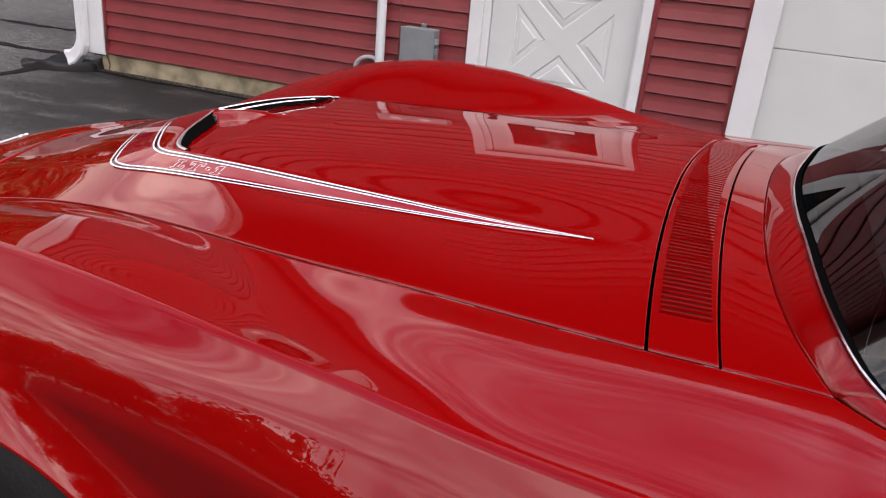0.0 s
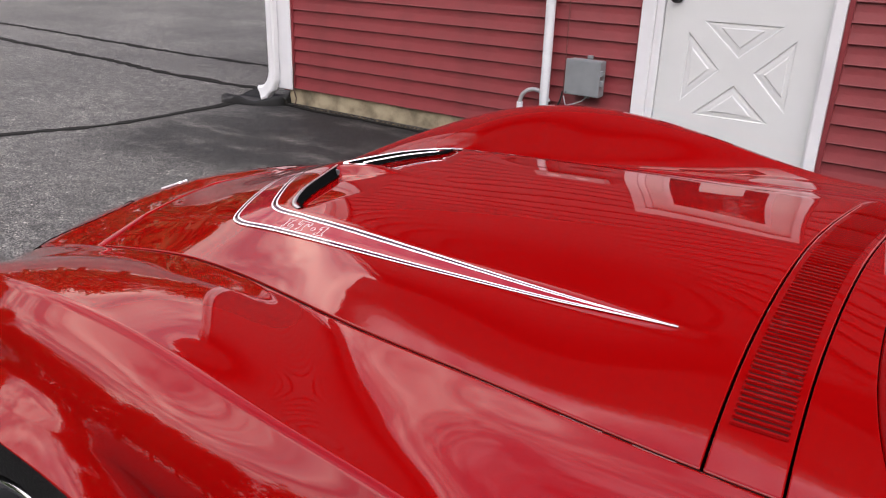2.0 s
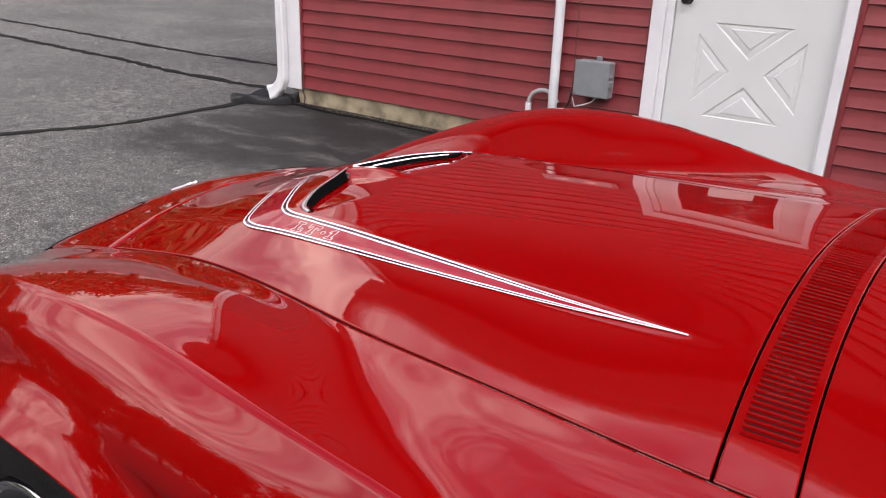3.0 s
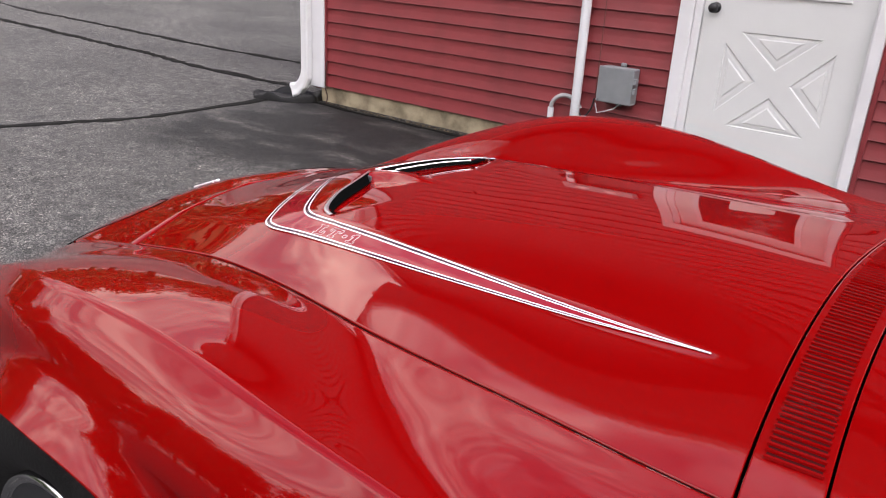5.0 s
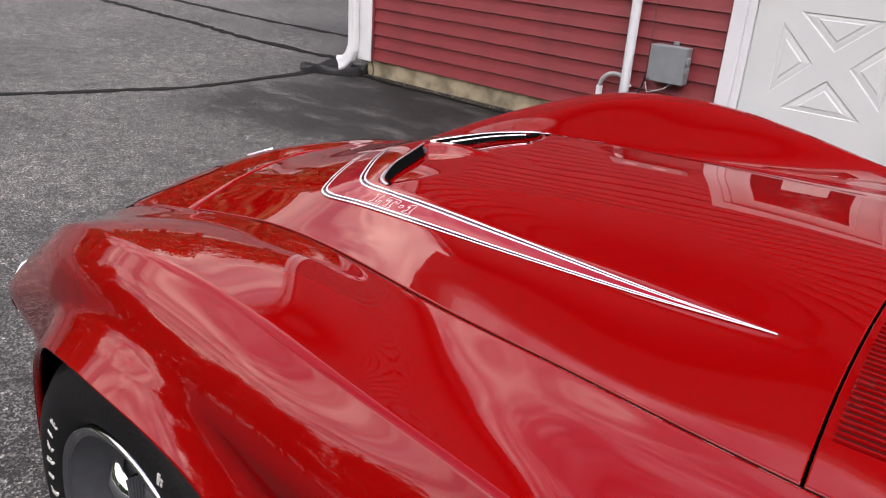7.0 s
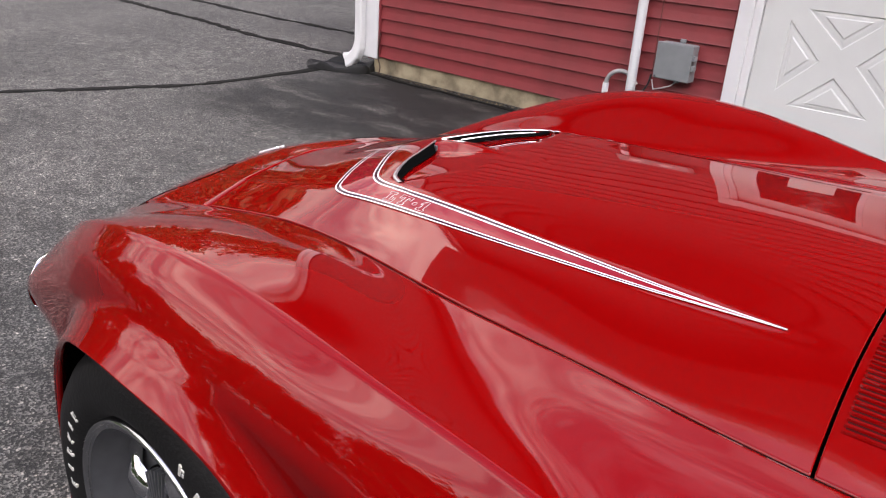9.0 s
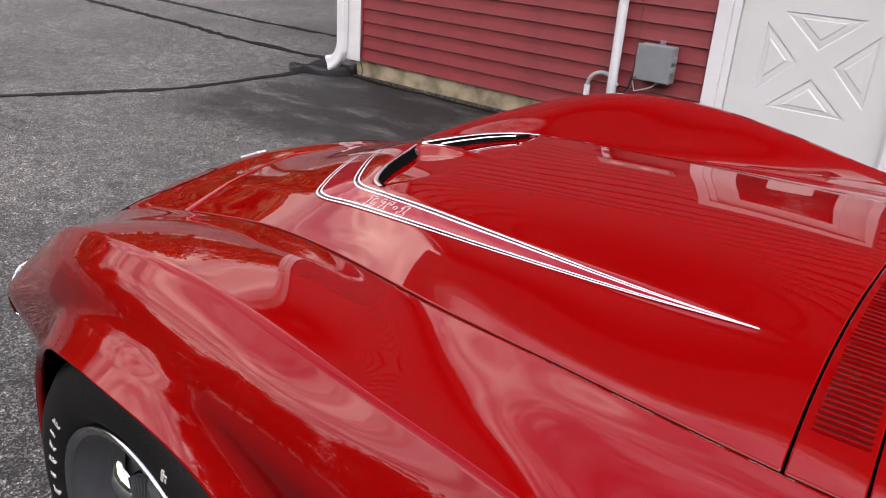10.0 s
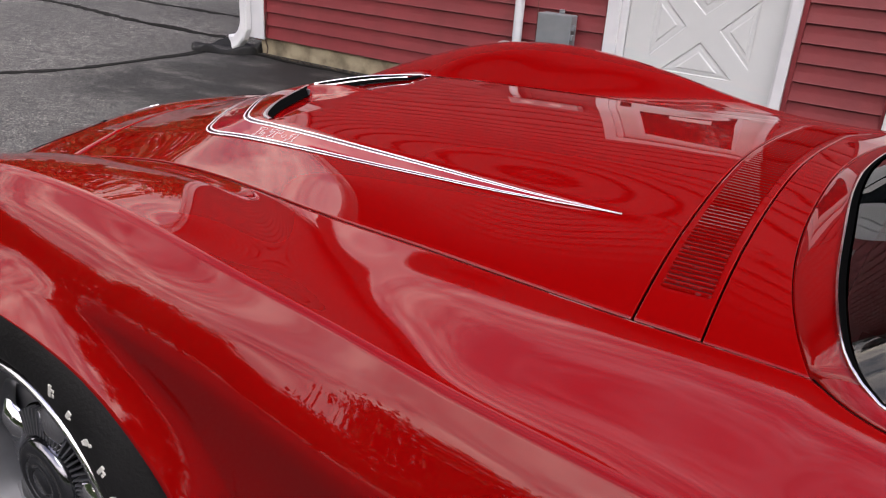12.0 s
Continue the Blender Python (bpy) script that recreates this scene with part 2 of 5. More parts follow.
def tube(points, radius, seg=12):
    pts = [Vector(p) for p in points]
    rows = []
    prev = None
    for i, p in enumerate(pts):
        d = (pts[min(i + 1, len(pts) - 1)] - pts[max(i - 1, 0)]).normalized()
        a = (prev - d * prev.dot(d)).normalized() if prev else d.orthogonal().normalized()
        prev = a
        c = d.cross(a)
        r = radius[i] if isinstance(radius, (list, tuple)) else radius
        rows.append([p + (a * math.cos(k * 2 * math.pi / seg) + c * math.sin(k * 2 * math.pi / seg)) * r for k in range(seg)])
    bm = grid(rows, True)
    bm.verts.ensure_lookup_table()
    bm.faces.new(bm.verts[:seg])
    bm.faces.new(bm.verts[-seg:])
    return bm


def lathe(profile, axis="y", seg=64):
    """A turned shape: profile of (radius, depth along the axis)."""
    rows = []
    for k in range(seg):
        a = 2 * math.pi * k / seg
        rows.append([(r * math.cos(a), d, r * math.sin(a)) if axis == "y" else (r * math.cos(a), r * math.sin(a), d) for r, d in profile])
    rows.append(rows[0])
    bm = grid(rows)
    bmesh.ops.remove_doubles(bm, verts=bm.verts, dist=1e-5)
    return bm


def spline(xs, ys):
    """A natural cubic spline through the stations."""
    xs, ys = np.array(xs, float), np.array(ys, float)
    n = len(xs)
    h = np.diff(xs)
    a = np.eye(n)
    r = np.zeros(n)
    for i in range(1, n - 1):
        a[i, i - 1:i + 2] = h[i - 1], 2 * (h[i - 1] + h[i]), h[i]
        r[i] = 3 * ((ys[i + 1] - ys[i]) / h[i] - (ys[i] - ys[i - 1]) / h[i - 1])
    c = np.linalg.solve(a, r)

    def at(x):
        i = int(np.clip(np.searchsorted(xs, x) - 1, 0, n - 2))
        d = x - xs[i]
        b = (ys[i + 1] - ys[i]) / h[i] - h[i] * (2 * c[i] + c[i + 1]) / 3
        return float(ys[i] + b * d + c[i] * d * d + (c[i + 1] - c[i]) / (3 * h[i]) * d ** 3)
    return at


# ================= ground =================
def ground():
    xs = sorted(set([-400, -150, -60, -30, -18] + [round(-12 + 0.5 * i, 2) for i in range(49)] + [18, 40, 150, 400]))
    ys = sorted(set([-400, -150, -60, -30, -18] + [round(-12 + 0.5 * i, 2) for i in range(49)] + [18, 40, 150, 400]))

    def z(x, y):
        rise = 0.02 * max(0.0, min(1.0, -y / 2.5)) * (1 if abs(x) < 13 else 0)
        return rise + (0.012 * noise.noise((x * 0.35, y * 0.35, 3)) if -12 < x < -4.5 and abs(y) < 12 else 0)
    bm = grid([[(x, y, z(x, y)) for y in ys] for x in xs])
    return tagged(obj("ground", bm, ASPHALT, smooth=True), "worn grey asphalt lot with cracks, a sealed stretch and an added dark stretch", "asphalt", kind="structure")


ground()


def crack(points, width, seed):
    """A crack in the asphalt, as a ragged dark groove lying in the ground."""
    rng = random.Random(seed)
    pts = []
    for (x0, y0), (x1, y1) in zip(points, points[1:]):
        n = max(2, int(math.hypot(x1 - x0, y1 - y0) / 0.07))
        pts += [(x0 + (x1 - x0) * i / n, y0 + (y1 - y0) * i / n) for i in range(n)]
    pts.append(points[-1])
    rows = []
    for i, (x, y) in enumerate(pts):
        a, b = pts[max(i - 1, 0)], pts[min(i + 1, len(pts) - 1)]
        d = Vector((b[0] - a[0], b[1] - a[1])).normalized()
        off = 0.035 * noise.noise((x * 2.3, y * 2.3, seed))
        w = width * (0.55 + 0.9 * rng.random())
        c = Vector((x - d.y * off, y + d.x * off))
        zz = 0.02 * max(0.0, min(1.0, -y / 2.5)) + (0.012 * noise.noise((x * 0.35, y * 0.35, 3)) if x < -4.5 else 0)
        rows.append([(c.x - d.y * w * k, c.y + d.x * w * k, zz + h) for k, h in ((-1, 0.002), (-0.5, 0.007), (0.5, 0.007), (1, 0.002))])
    return tagged(obj("crack", grid(rows), DIRT), "dark ragged crack running across the asphalt", "crack", "cracks in the lot", "structure")


crack([(-14, 1.6), (-11.1, 1.33), (-8, 1.25), (-6.3, 1.23), (-5.0, 1.3), (-3.7, 1.5)], 0.055, 1)
crack([(-14, 0.6), (-9.1, 0.4), (-6.6, 0.34), (-5.44, 0.24), (-4.59, 0.24), (-3.95, 0.3)], 0.06, 2)
crack([(-4.3, -4.2), (-4.14, -2.66), (-3.85, -2.03), (-3.69, -1.46), (-3.69, -0.95), (-3.72, -0.5), (-3.76, -0.3)], 0.045, 3)
crack([(-3.35, -0.11), (-2.6, -0.1), (-1.8, -0.12), (-1.0, -0.1)], 0.03, 5)

# ================= building =================
EXPO, Z_SIDING, WALL_TOP = 0.1055, 0.138, 4.0
wall = tagged(new("wall_south"), "barn-red vinyl lap siding wall over a concrete footing", "wall", kind="structure")


def backing(x0, x1, z0, z1, y0=0.03, y1=0.2):
    part("wall_panel", box(x0, x1, y0, y1, z0, z1), SIDING, wall)


backing(-3.5, -0.3, 0.1, WALL_TOP)
backing(-0.3, 0.7, 2.12, WALL_TOP)
backing(0.7, 1.33, 0.1, WALL_TOP)
backing(1.33, 4.25, 2.3, WALL_TOP)
backing(4.25, 7.0, 0.1, WALL_TOP)
footing_bm = bmesh.new()
rng = random.Random(5)
add_box(footing_bm, -3.42, -0.3, 0.02, 0.2, -0.1, 0.135, 0.008)
add_box(footing_bm, 0.7, 1.33, 0.02, 0.2, -0.1, 0.135, 0.008)
part("footing", footing_bm, CONCRETE, wall, "stained pale concrete footing")


def course_mesh(length, name):
    """One lap of vinyl siding: a tilted face, a butt edge and a shallow mid fold."""
    prof = [(0.03, EXPO + 0.012), (0.0135, EXPO), (0.0075, EXPO * 0.52), (-0.002, 0.006), (-0.004, 0.0), (0.0, -0.004), (0.03, -0.004)]
    bm = grid([[(x, y, z) for y, z in prof] for x in (0, length)])
    me = bpy.data.meshes.new(name)
    bmesh.ops.recalc_face_normals(bm, faces=bm.faces)
    bm.to_mesh(me)
    bm.free()
    me.materials.append(SIDING)
    return me


def lay_courses(x0, x1, zmin):
    me = course_mesh(x1 - x0, "siding_board")
    k = 0
    while Z_SIDING + k * EXPO < WALL_TOP - 0.05:
        z = Z_SIDING + k * EXPO
        k += 1
        if z + EXPO * 0.5 < zmin:
            continue
        ob = new("siding_board", me)
        ob.parent = wall
        ob.location = (x0, 0, z)


def red_channel(x0, x1, z0, z1):
    part("channel", box(x0, x1, -0.012, 0.03, z0, z1, 0.003), SIDING, wall)


# white corner board, gutter pipe end
cb = thing("corner_board", "white painted corner board at the end of the siding", "trim")
cb["kind"] = "structure"
part("board", box(-3.55, -3.345, -0.02, 0.0, 0.12, WALL_TOP, 0.004), WHITE, cb)
part("board", box(-3.55, -3.52, 0.001, 0.2, 0.125, WALL_TOP, 0.004), WHITE, cb)
part("channel_strip", box(-3.342, -3.325, -0.014, 0.03, 0.14, WALL_TOP, 0.003), SIDING, cb)


def downspout():
    e = thing("downspout", "white metal gutter downspout with an angled outlet", "downspout")
    bm = bmesh.new()
    rows = []
    w, d = 0.042, 0.032
    path = [((-3.517, -0.056, 3.8), 0), ((-3.517, -0.056, 0.26), 0), ((-3.524, -0.056, 0.2), 0.35), ((-3.55, -0.06, 0.135), 0.75), ((-3.6, -0.065, 0.085), 1.05), ((-3.645, -0.07, 0.068), 1.2)]
    for (p, a) in path:
        ax = Vector((math.cos(a), 0, -math.sin(a)))
        up = Vector((0, 1, 0))
        g = 1.0 + 0.22 * a + (0.3 if a > 1.1 else 0)
        rows.append([Vector(p) + ax * (sx * w * g) + up * (sy * d * g) for sx, sy in ((-1, -0.7), (-0.7, -1), (0, -0.85), (0.7, -1), (1, -0.7), (1, 0.7), (0.7, 1), (0, 0.85), (-0.7, 1), (-1, 0.7))])
    part("pipe", grid(rows, True), WHITE, e, smooth=False)
    part("strap", box(-3.565, -3.468, -0.094, -0.02, 1.4, 1.43, 0.002), WHITE, e)
    return e


downspout()


def splash_tray():
    """A low black tray that carries roof water off, broad and open at its front."""
    rows = []
    ax, bx = Vector((-0.86, -0.5, 0)), Vector((-0.5, 0.86, 0))
    for i in range(41):
        a = 2 * math.pi * i / 40
        ca, sa = math.cos(a), math.sin(a)
        r = (abs(ca) ** 2.8 + abs(sa) ** 2.8) ** (-1 / 2.8)
        wob = 1 + 0.05 * math.sin(3 * a + 1) + 0.03 * math.sin(7 * a)
        lip = (0.058 if ca < 0.55 else 0.036) * (1 + 0.35 * math.sin(5 * a + 0.6))
        row = []
        for k, h in ((1.06, -0.02), (1.03, lip * 0.7), (0.99, lip), (0.93, lip), (0.87, lip * 0.5), (0.8, 0.02), (0.4, 0.014), (0.01, 0.012)):
            p = Vector((-3.655, -0.14, 0)) + ax * (0.29 * r * ca * k * wob) + bx * (0.175 * r * sa * k * wob)
            row.append((p.x, p.y, h))
        rows.append(row)
    ob = obj("splash_tray", grid(rows), RUBBER, smooth=True)
    return tagged(ob, "black plastic rain splash tray under the downspout", "splash tray")


splash_tray()

lay_courses(-3.325, -0.39, 0)
lay_courses(0.755, 1.235, 0)
lay_courses(-0.39, 0.755, 2.16)
lay_courses(1.235, 7.0, 2.36)
red_channel(-0.392, -0.377, 0.14, 2.16)
red_channel(0.728, 0.755, 0.14, 2.16)
red_channel(1.233, 1.25, 0.14, 2.36)


def side_walls():
    w = tagged(new("wall_west"), "barn-red siding end wall of the garage", "wall", kind="structure")
    part("wall_panel", box(-3.52, -3.3, 0.2, 9.0, 0.0, WALL_TOP), SIDING, w)
    part("wall_panel", box(6.9, 7.1, 0.2, 9.0, 0.0, WALL_TOP), SIDING, w)
    part("wall_panel", box(-3.5, 7.1, 8.9, 9.1, 0.0, WALL_TOP), SIDING, w)


side_walls()


def roof():
    r = tagged(new("roof"), "grey shingle roof with white eaves", "roof", kind="structure")
    bm = bmesh.new()
    ridge = 6.2
    vs = [bm.verts.new(p) for p in ((-3.9, -0.5, WALL_TOP + 0.12), (7.5, -0.5, WALL_TOP + 0.12), (7.5, 4.4, ridge), (-3.9, 4.4, ridge), (-3.9, 9.4, WALL_TOP + 0.12), (7.5, 9.4, WALL_TOP + 0.12))]
    bm.faces.new(vs[:4])
    bm.faces.new((vs[3], vs[2], vs[5], vs[4]))
    bmesh.ops.solidify(bm, geom=list(bm.faces), thickness=0.03)
    part("shingles", bm, ROOFING, r)
    part("fascia", box(-3.9, 7.5, -0.5, -0.47, WALL_TOP - 0.05, WALL_TOP + 0.1, 0.004), WHITE, r)
    part("soffit", box(-3.9, 7.5, -0.46, 0.03, WALL_TOP - 0.02, WALL_TOP, 0.002), WHITE, r)
    part("gutter", tube([(-3.9, -0.56, WALL_TOP + 0.05), (7.5, -0.56, WALL_TOP + 0.05)], 0.06, 10), WHITE, r)


roof()


# entrance door with a crossed lower panel
def entrance_door():
    d = tagged(new("door_1"), "off-white closed entrance door with a crossbuck lower panel and a window", "door", kind="structure")
    part("casing", box(-0.375, -0.29, -0.035, 0.03, 0.1, 2.16, 0.004), WHITE, d)
    part("casing", box(0.668, 0.726, -0.035, 0.03, 0.1, 2.16, 0.004), WHITE, d)
    part("casing", box(-0.3748, 0.7258, -0.037, 0.03, 2.065, 2.162, 0.004), WHITE, d)
    part("jamb", box(-0.289, -0.244, -0.015, 0.12, 0.1, 2.064, 0.003), WHITE, d)
    part("jamb", box(0.655, 0.667, -0.015, 0.12, 0.1, 2.064, 0.002), WHITE, d)
    part("threshold", box(-0.29, 0.667, -0.05, 0.12, 0.09, 0.115, 0.004), STEEL, d)
    # slab: solid below, a frame round the window above
    slab = bmesh.new()
    add_box(slab, -0.24, 0.652, 0.0135, 0.046, 0.12, 1.16)
    panels = [[(-0.005, 0.932), (0.433, 0.932), (0.213, 0.742)], [(-0.005, 0.398), (0.433, 0.398), (0.213, 0.59)],
              [(-0.085, 0.865), (-0.085, 0.468), (0.118, 0.667)], [(0.51, 0.865), (0.51, 0.468), (0.308, 0.667)]]
    face = bmesh.new()
    edges = []
    for loop in [[(-0.24, 0.12), (0.652, 0.12), (0.652, 1.16), (-0.24, 1.16)]] + panels:
        vs = [face.verts.new((x, 0.004, z)) for x, z in loop]
        edges += [face.edges.new((vs[k], vs[(k + 1) % len(vs)])) for k in range(len(vs))]
    bmesh.ops.triangle_fill(face, edges=edges, use_beauty=True, use_dissolve=False)
    merge(slab, face)
    add_box(slab, -0.24, -0.1, 0.004, 0.046, 1.16, 2.06)
    add_box(slab, 0.51, 0.652, 0.004, 0.046, 1.16, 2.06)
    add_box(slab, -0.1, 0.51, 0.004, 0.046, 1.9, 2.06)
    body = part("slab", slab, DOORWHITE, d)

    def moulding(tri, name="panel_moulding"):
        c = sum((Vector((x, z)) for x, z in tri), Vector((0, 0))) / 3
        rings = []
        for k, y in ((1.0, 0.004), (0.975, 0.0108), (0.93, 0.012), (0.74, 0.0085), (0.58, 0.0085), (0.5, 0.0035)):
            ring = []
            for i in range(3):
                p, q = Vector(tri[i]), Vector(tri[(i + 1) % 3])
                for s in np.linspace(0, 1, 6)[:-1]:
                    w = p.lerp(q, float(s))
                    w = c + (w - c) * k
                    ring.append((w.x, y, w.y))
            rings.append(ring)
        bm = grid(rings, True)
        bm.verts.ensure_lookup_table()
        bm.faces.new(bm.verts[-15:])
        part(name, bm, DOORWHITE, body)

    for tri in panels:
        moulding(tri)
    part("window_frame", box(-0.12, 0.53, -0.008, 0.004, 1.13, 1.165, 0.003), WHITE, d)
    part("window_frame", box(-0.12, 0.53, -0.008, 0.004, 1.895, 1.93, 0.003), WHITE, d)
    part("window_frame", box(-0.12, -0.085, -0.008, 0.004, 1.166, 1.894, 0.003), WHITE, d)
    part("window_frame", box(0.495, 0.53, -0.008, 0.004, 1.166, 1.894, 0.003), WHITE, d)
    part("pane", box(-0.1, 0.51, 0.02, 0.026, 1.16, 1.9), GLASS, d, "dark window pane")
    part("sign", box(0.1, 0.36, 0.014, 0.017, 1.2, 1.33), PAPER, d, "small white paper sign")
    knob = lathe([(0.0, -0.065), (0.018, -0.064), (0.027, -0.052), (0.028, -0.04), (0.018, -0.028), (0.011, -0.02), (0.012, 0.0), (0.03, 0.002), (0.03, 0.006)], "y", 24)
    bmesh.ops.translate(knob, verts=knob.verts, vec=(-0.175, 0, 1.05))
    part("knob", knob, BLACK, d, "dark bronze knob", True)


entrance_door()


def garage_door():
    d = tagged(new("door_2"), "white sectional garage door, closed", "garage door", kind="structure")
    part("casing", box(1.252, 1.397, -0.03, 0.03, 0.02, 2.36, 0.004), WHITE, d)
    part("casing", box(4.2, 4.345, -0.03, 0.03, 0.02, 2.36, 0.004), WHITE, d)
    part("casing", box(1.398, 4.199, -0.03, 0.03, 2.22, 2.36, 0.004), WHITE, d)
    for i in range(4):
        z = 0.02 + i * 0.55 + (0.215 if i else 0)
        part("panel", box(1.36, 4.25, 0.06, 0.1, [0.02, 0.238, 0.785, 1.33][i], [0.234, 0.781, 1.326, 2.22][i], 0.003), DOORWHITE, d)
    return d


garage_door()


# wall fittings
def drain_pipe():
    e = thing("vent_pipe", "white plastic pipe standing against the siding", "pipe")
    part("pipe", tube([(-0.968, -0.052, z) for z in (0.0, 0.4, 0.8, 1.2, 1.39)], 0.031, 20), PVC, e, smooth=True)
    for z in (1.25,):
        part("strap", tube([(-0.968, -0.052, z), (-0.968, -0.052, z + 0.025)], 0.034, 20), STEEL, e)


drain_pipe()


def curve3(keys, n=24):
    """A smooth space curve through a few keys."""
    k = list(range(len(keys)))
    f = [spline(k, [p[i] for p in keys]) for i in range(3)]
    return [tuple(g((len(keys) - 1) * j / n) for g in f) for j in range(n + 1)]


def conduit():
    pts = [(-1.16, -0.03, 0.0), (-1.16, -0.03, 0.31)]
    for i in range(13):
        a = math.pi * (1 - i / 12 * 0.8)
        pts.append((-1.055 + 0.105 * math.cos(a), -0.03 + 0.006 * math.sin(a * 2), 0.31 + 0.105 * math.sin(a)))
    e = thing("conduit", "weathered grey conduit arching behind the white pipe", "conduit")
    part("pipe", tube(pts, 0.014, 12), GREYPIPE, e, smooth=True)
    part("collar", tube([(-1.16, -0.03, 0.25), (-1.16, -0.03, 0.32)], 0.021, 14), PVC, e)
    part("collar", tube([pts[-2], (pts[-1][0] + 0.02, pts[-1][1], pts[-1][2] - 0.03)], 0.019, 14), PVC, e)
    part("cable", tube(curve3([(-0.955, -0.03, 0.34), (-0.925, -0.04, 0.30), (-0.89, -0.05, 0.31), (-0.86, -0.04, 0.36), (-0.85, -0.03, 0.43)]), 0.006, 8), BLACK, e, "black cable", True)
    w = [(-0.84, -0.03, 0.4), (-0.82, -0.03, 0.34), (-0.76, -0.05, 0.36), (-0.7, -0.05, 0.385), (-0.66, -0.04, 0.425)]
    c = thing("wire", "thin pale wires hanging under the grey box", "wire")
    part("wire", tube(w, 0.004, 6), PVC, c)
    part("wire", tube([(-0.86, -0.03, 1.6), (-0.855, -0.012, 1.1), (-0.85, -0.02, 0.7), (-0.845, -0.03, 0.4)], 0.003, 6), mat("brown_wire", (0.12, 0.03, 0.025), 0.5), c)


conduit()


def ground_wire():
    """Thin brown wire that comes out under the siding and runs into the ground."""
    c = thing("ground_wire", "thin rusty brown wire hanging beside the corner board", "wire")
    pts = curve3([(-3.318, -0.016, 0.34), (-3.312, -0.03, 0.27), (-3.322, -0.028, 0.2), (-3.305, -0.04, 0.12), (-3.295, -0.03, 0.06), (-3.285, -0.06, 0.0)])
    part("wire", tube(pts, 0.005, 6), mat("rusty_wire", (0.05, 0.025, 0.018), 0.7), c)


ground_wire()


def utility_box():
    e = thing("utility_box", "grey plastic utility box screwed to the siding", "utility box")
    part("body", box(-0.8, -0.573, -0.085, -0.004, 0.425, 0.648, 0.008), GREYBOX, e)
    part("cover", box(-0.806, -0.567, -0.103, -0.086, 0.428, 0.65, 0.007, 3), GREYBOX, e)
    part("ear", box(-0.7, -0.665, -0.02, -0.003, 0.649, 0.672, 0.003), GREYBOX, e)
    part("ear", box(-0.7, -0.665, -0.02, -0.003, 0.402, 0.424, 0.003), GREYBOX, e)
    for z in (0.5, 0.56):
        part("latch", box(-0.566, -0.55, -0.1, -0.06, z, z + 0.035, 0.003), GREYBOX, e)
    part("screw", lathe([(0, -0.106), (0.006, -0.106), (0.007, -0.103)], "y", 12), STEEL, e).location = (-0.79, 0, 0.44)
    return e


utility_box()


def meter_panel():
    e = thing("meter_panel", "grey electric meter panel with two round glass meters", "meter panel")
    part("panel", box(-1.03, -0.5, -0.11, -0.004, 1.38, 1.6, 0.01), GREYPIPE, e)
    for x in (-0.88, -0.66):
        h = lathe([(0.0, -0.2), (0.03, -0.198), (0.045, -0.192), (0.052, -0.18), (0.055, -0.15), (0.07, -0.149), (0.07, -0.1)], "y", 28)
        bmesh.ops.translate(h, verts=h.verts, vec=(x, 0.06, 1.49))
        part("meter", h, PAPER, e, "round pale meter", True)
    return e


meter_panel()


def litter():
    """Grit, dead leaves and moss gathered along the foot of the wall."""
    rng = random.Random(5)
    verts, faces = [], []
    for _ in range(420):
        x = rng.uniform(-3.3, -1.2)
        y = -0.012 - abs(rng.gauss(0, 0.03)) - 0.02 * (noise.noise((x * 3, 0, 1)) + 0.3)
        r = rng.uniform(0.004, 0.012)
        h = rng.uniform(0.004, 0.012)
        k, m = len(verts), 5
        a0 = rng.random() * 6
        for i in range(m):
            q = r * rng.uniform(0.6, 1.3)
            verts.append((x + q * 1.5 * math.cos(a0 + i * 1.257), y + q * math.sin(a0 + i * 1.257), -0.002))
        verts.append((x + rng.gauss(0, 0.002), y, h))
        for i in range(m):
            faces.append((k + i, k + (i + 1) % m, k + m))
    me = bpy.data.meshes.new("litter")
    me.from_pydata(verts, [], faces)
    m = bpy.data.materials.new("dark_litter")
    m.use_nodes = True
    nt = m.node_tree
    geo = nt.nodes.new("ShaderNodeNewGeometry")
    r = nt.nodes.new("ShaderNodeValToRGB")
    r.color_ramp.elements[0].color, r.color_ramp.elements[1].color = (0.012, 0.01, 0.008, 1), (0.16, 0.12, 0.07, 1)
    r.color_ramp.elements[0].position = 0.5
    nt.links.new(geo.outputs["Random Per Island"], r.inputs["Fac"])
    nt.links.new(r.outputs["Color"], nt.nodes["Principled BSDF"].inputs["Base Color"])
    nt.nodes["Principled BSDF"].inputs["Roughness"].default_value = 0.9
    me.materials.append(m)
    tagged(new("litter", me), "dark grit and dead leaves along the wall's foot", "litter", kind="stuff")


litter()


# ================= sports car =================
# Car frame: x backwards from the front axle, y to the far side, z up from the ground.
TH = radians(-1.5)
CAR = Matrix.Translation((0.575 * math.cos(TH) + 3.39 * math.sin(TH), 0.575 * math.sin(TH) - 3.39 * math.cos(TH), 0.02)) @ Matrix.Rotation(TH, 4, "Z")
car = thing("sports_car", "glossy red vintage sports car with white hood stripes, parked", "car", CAR)

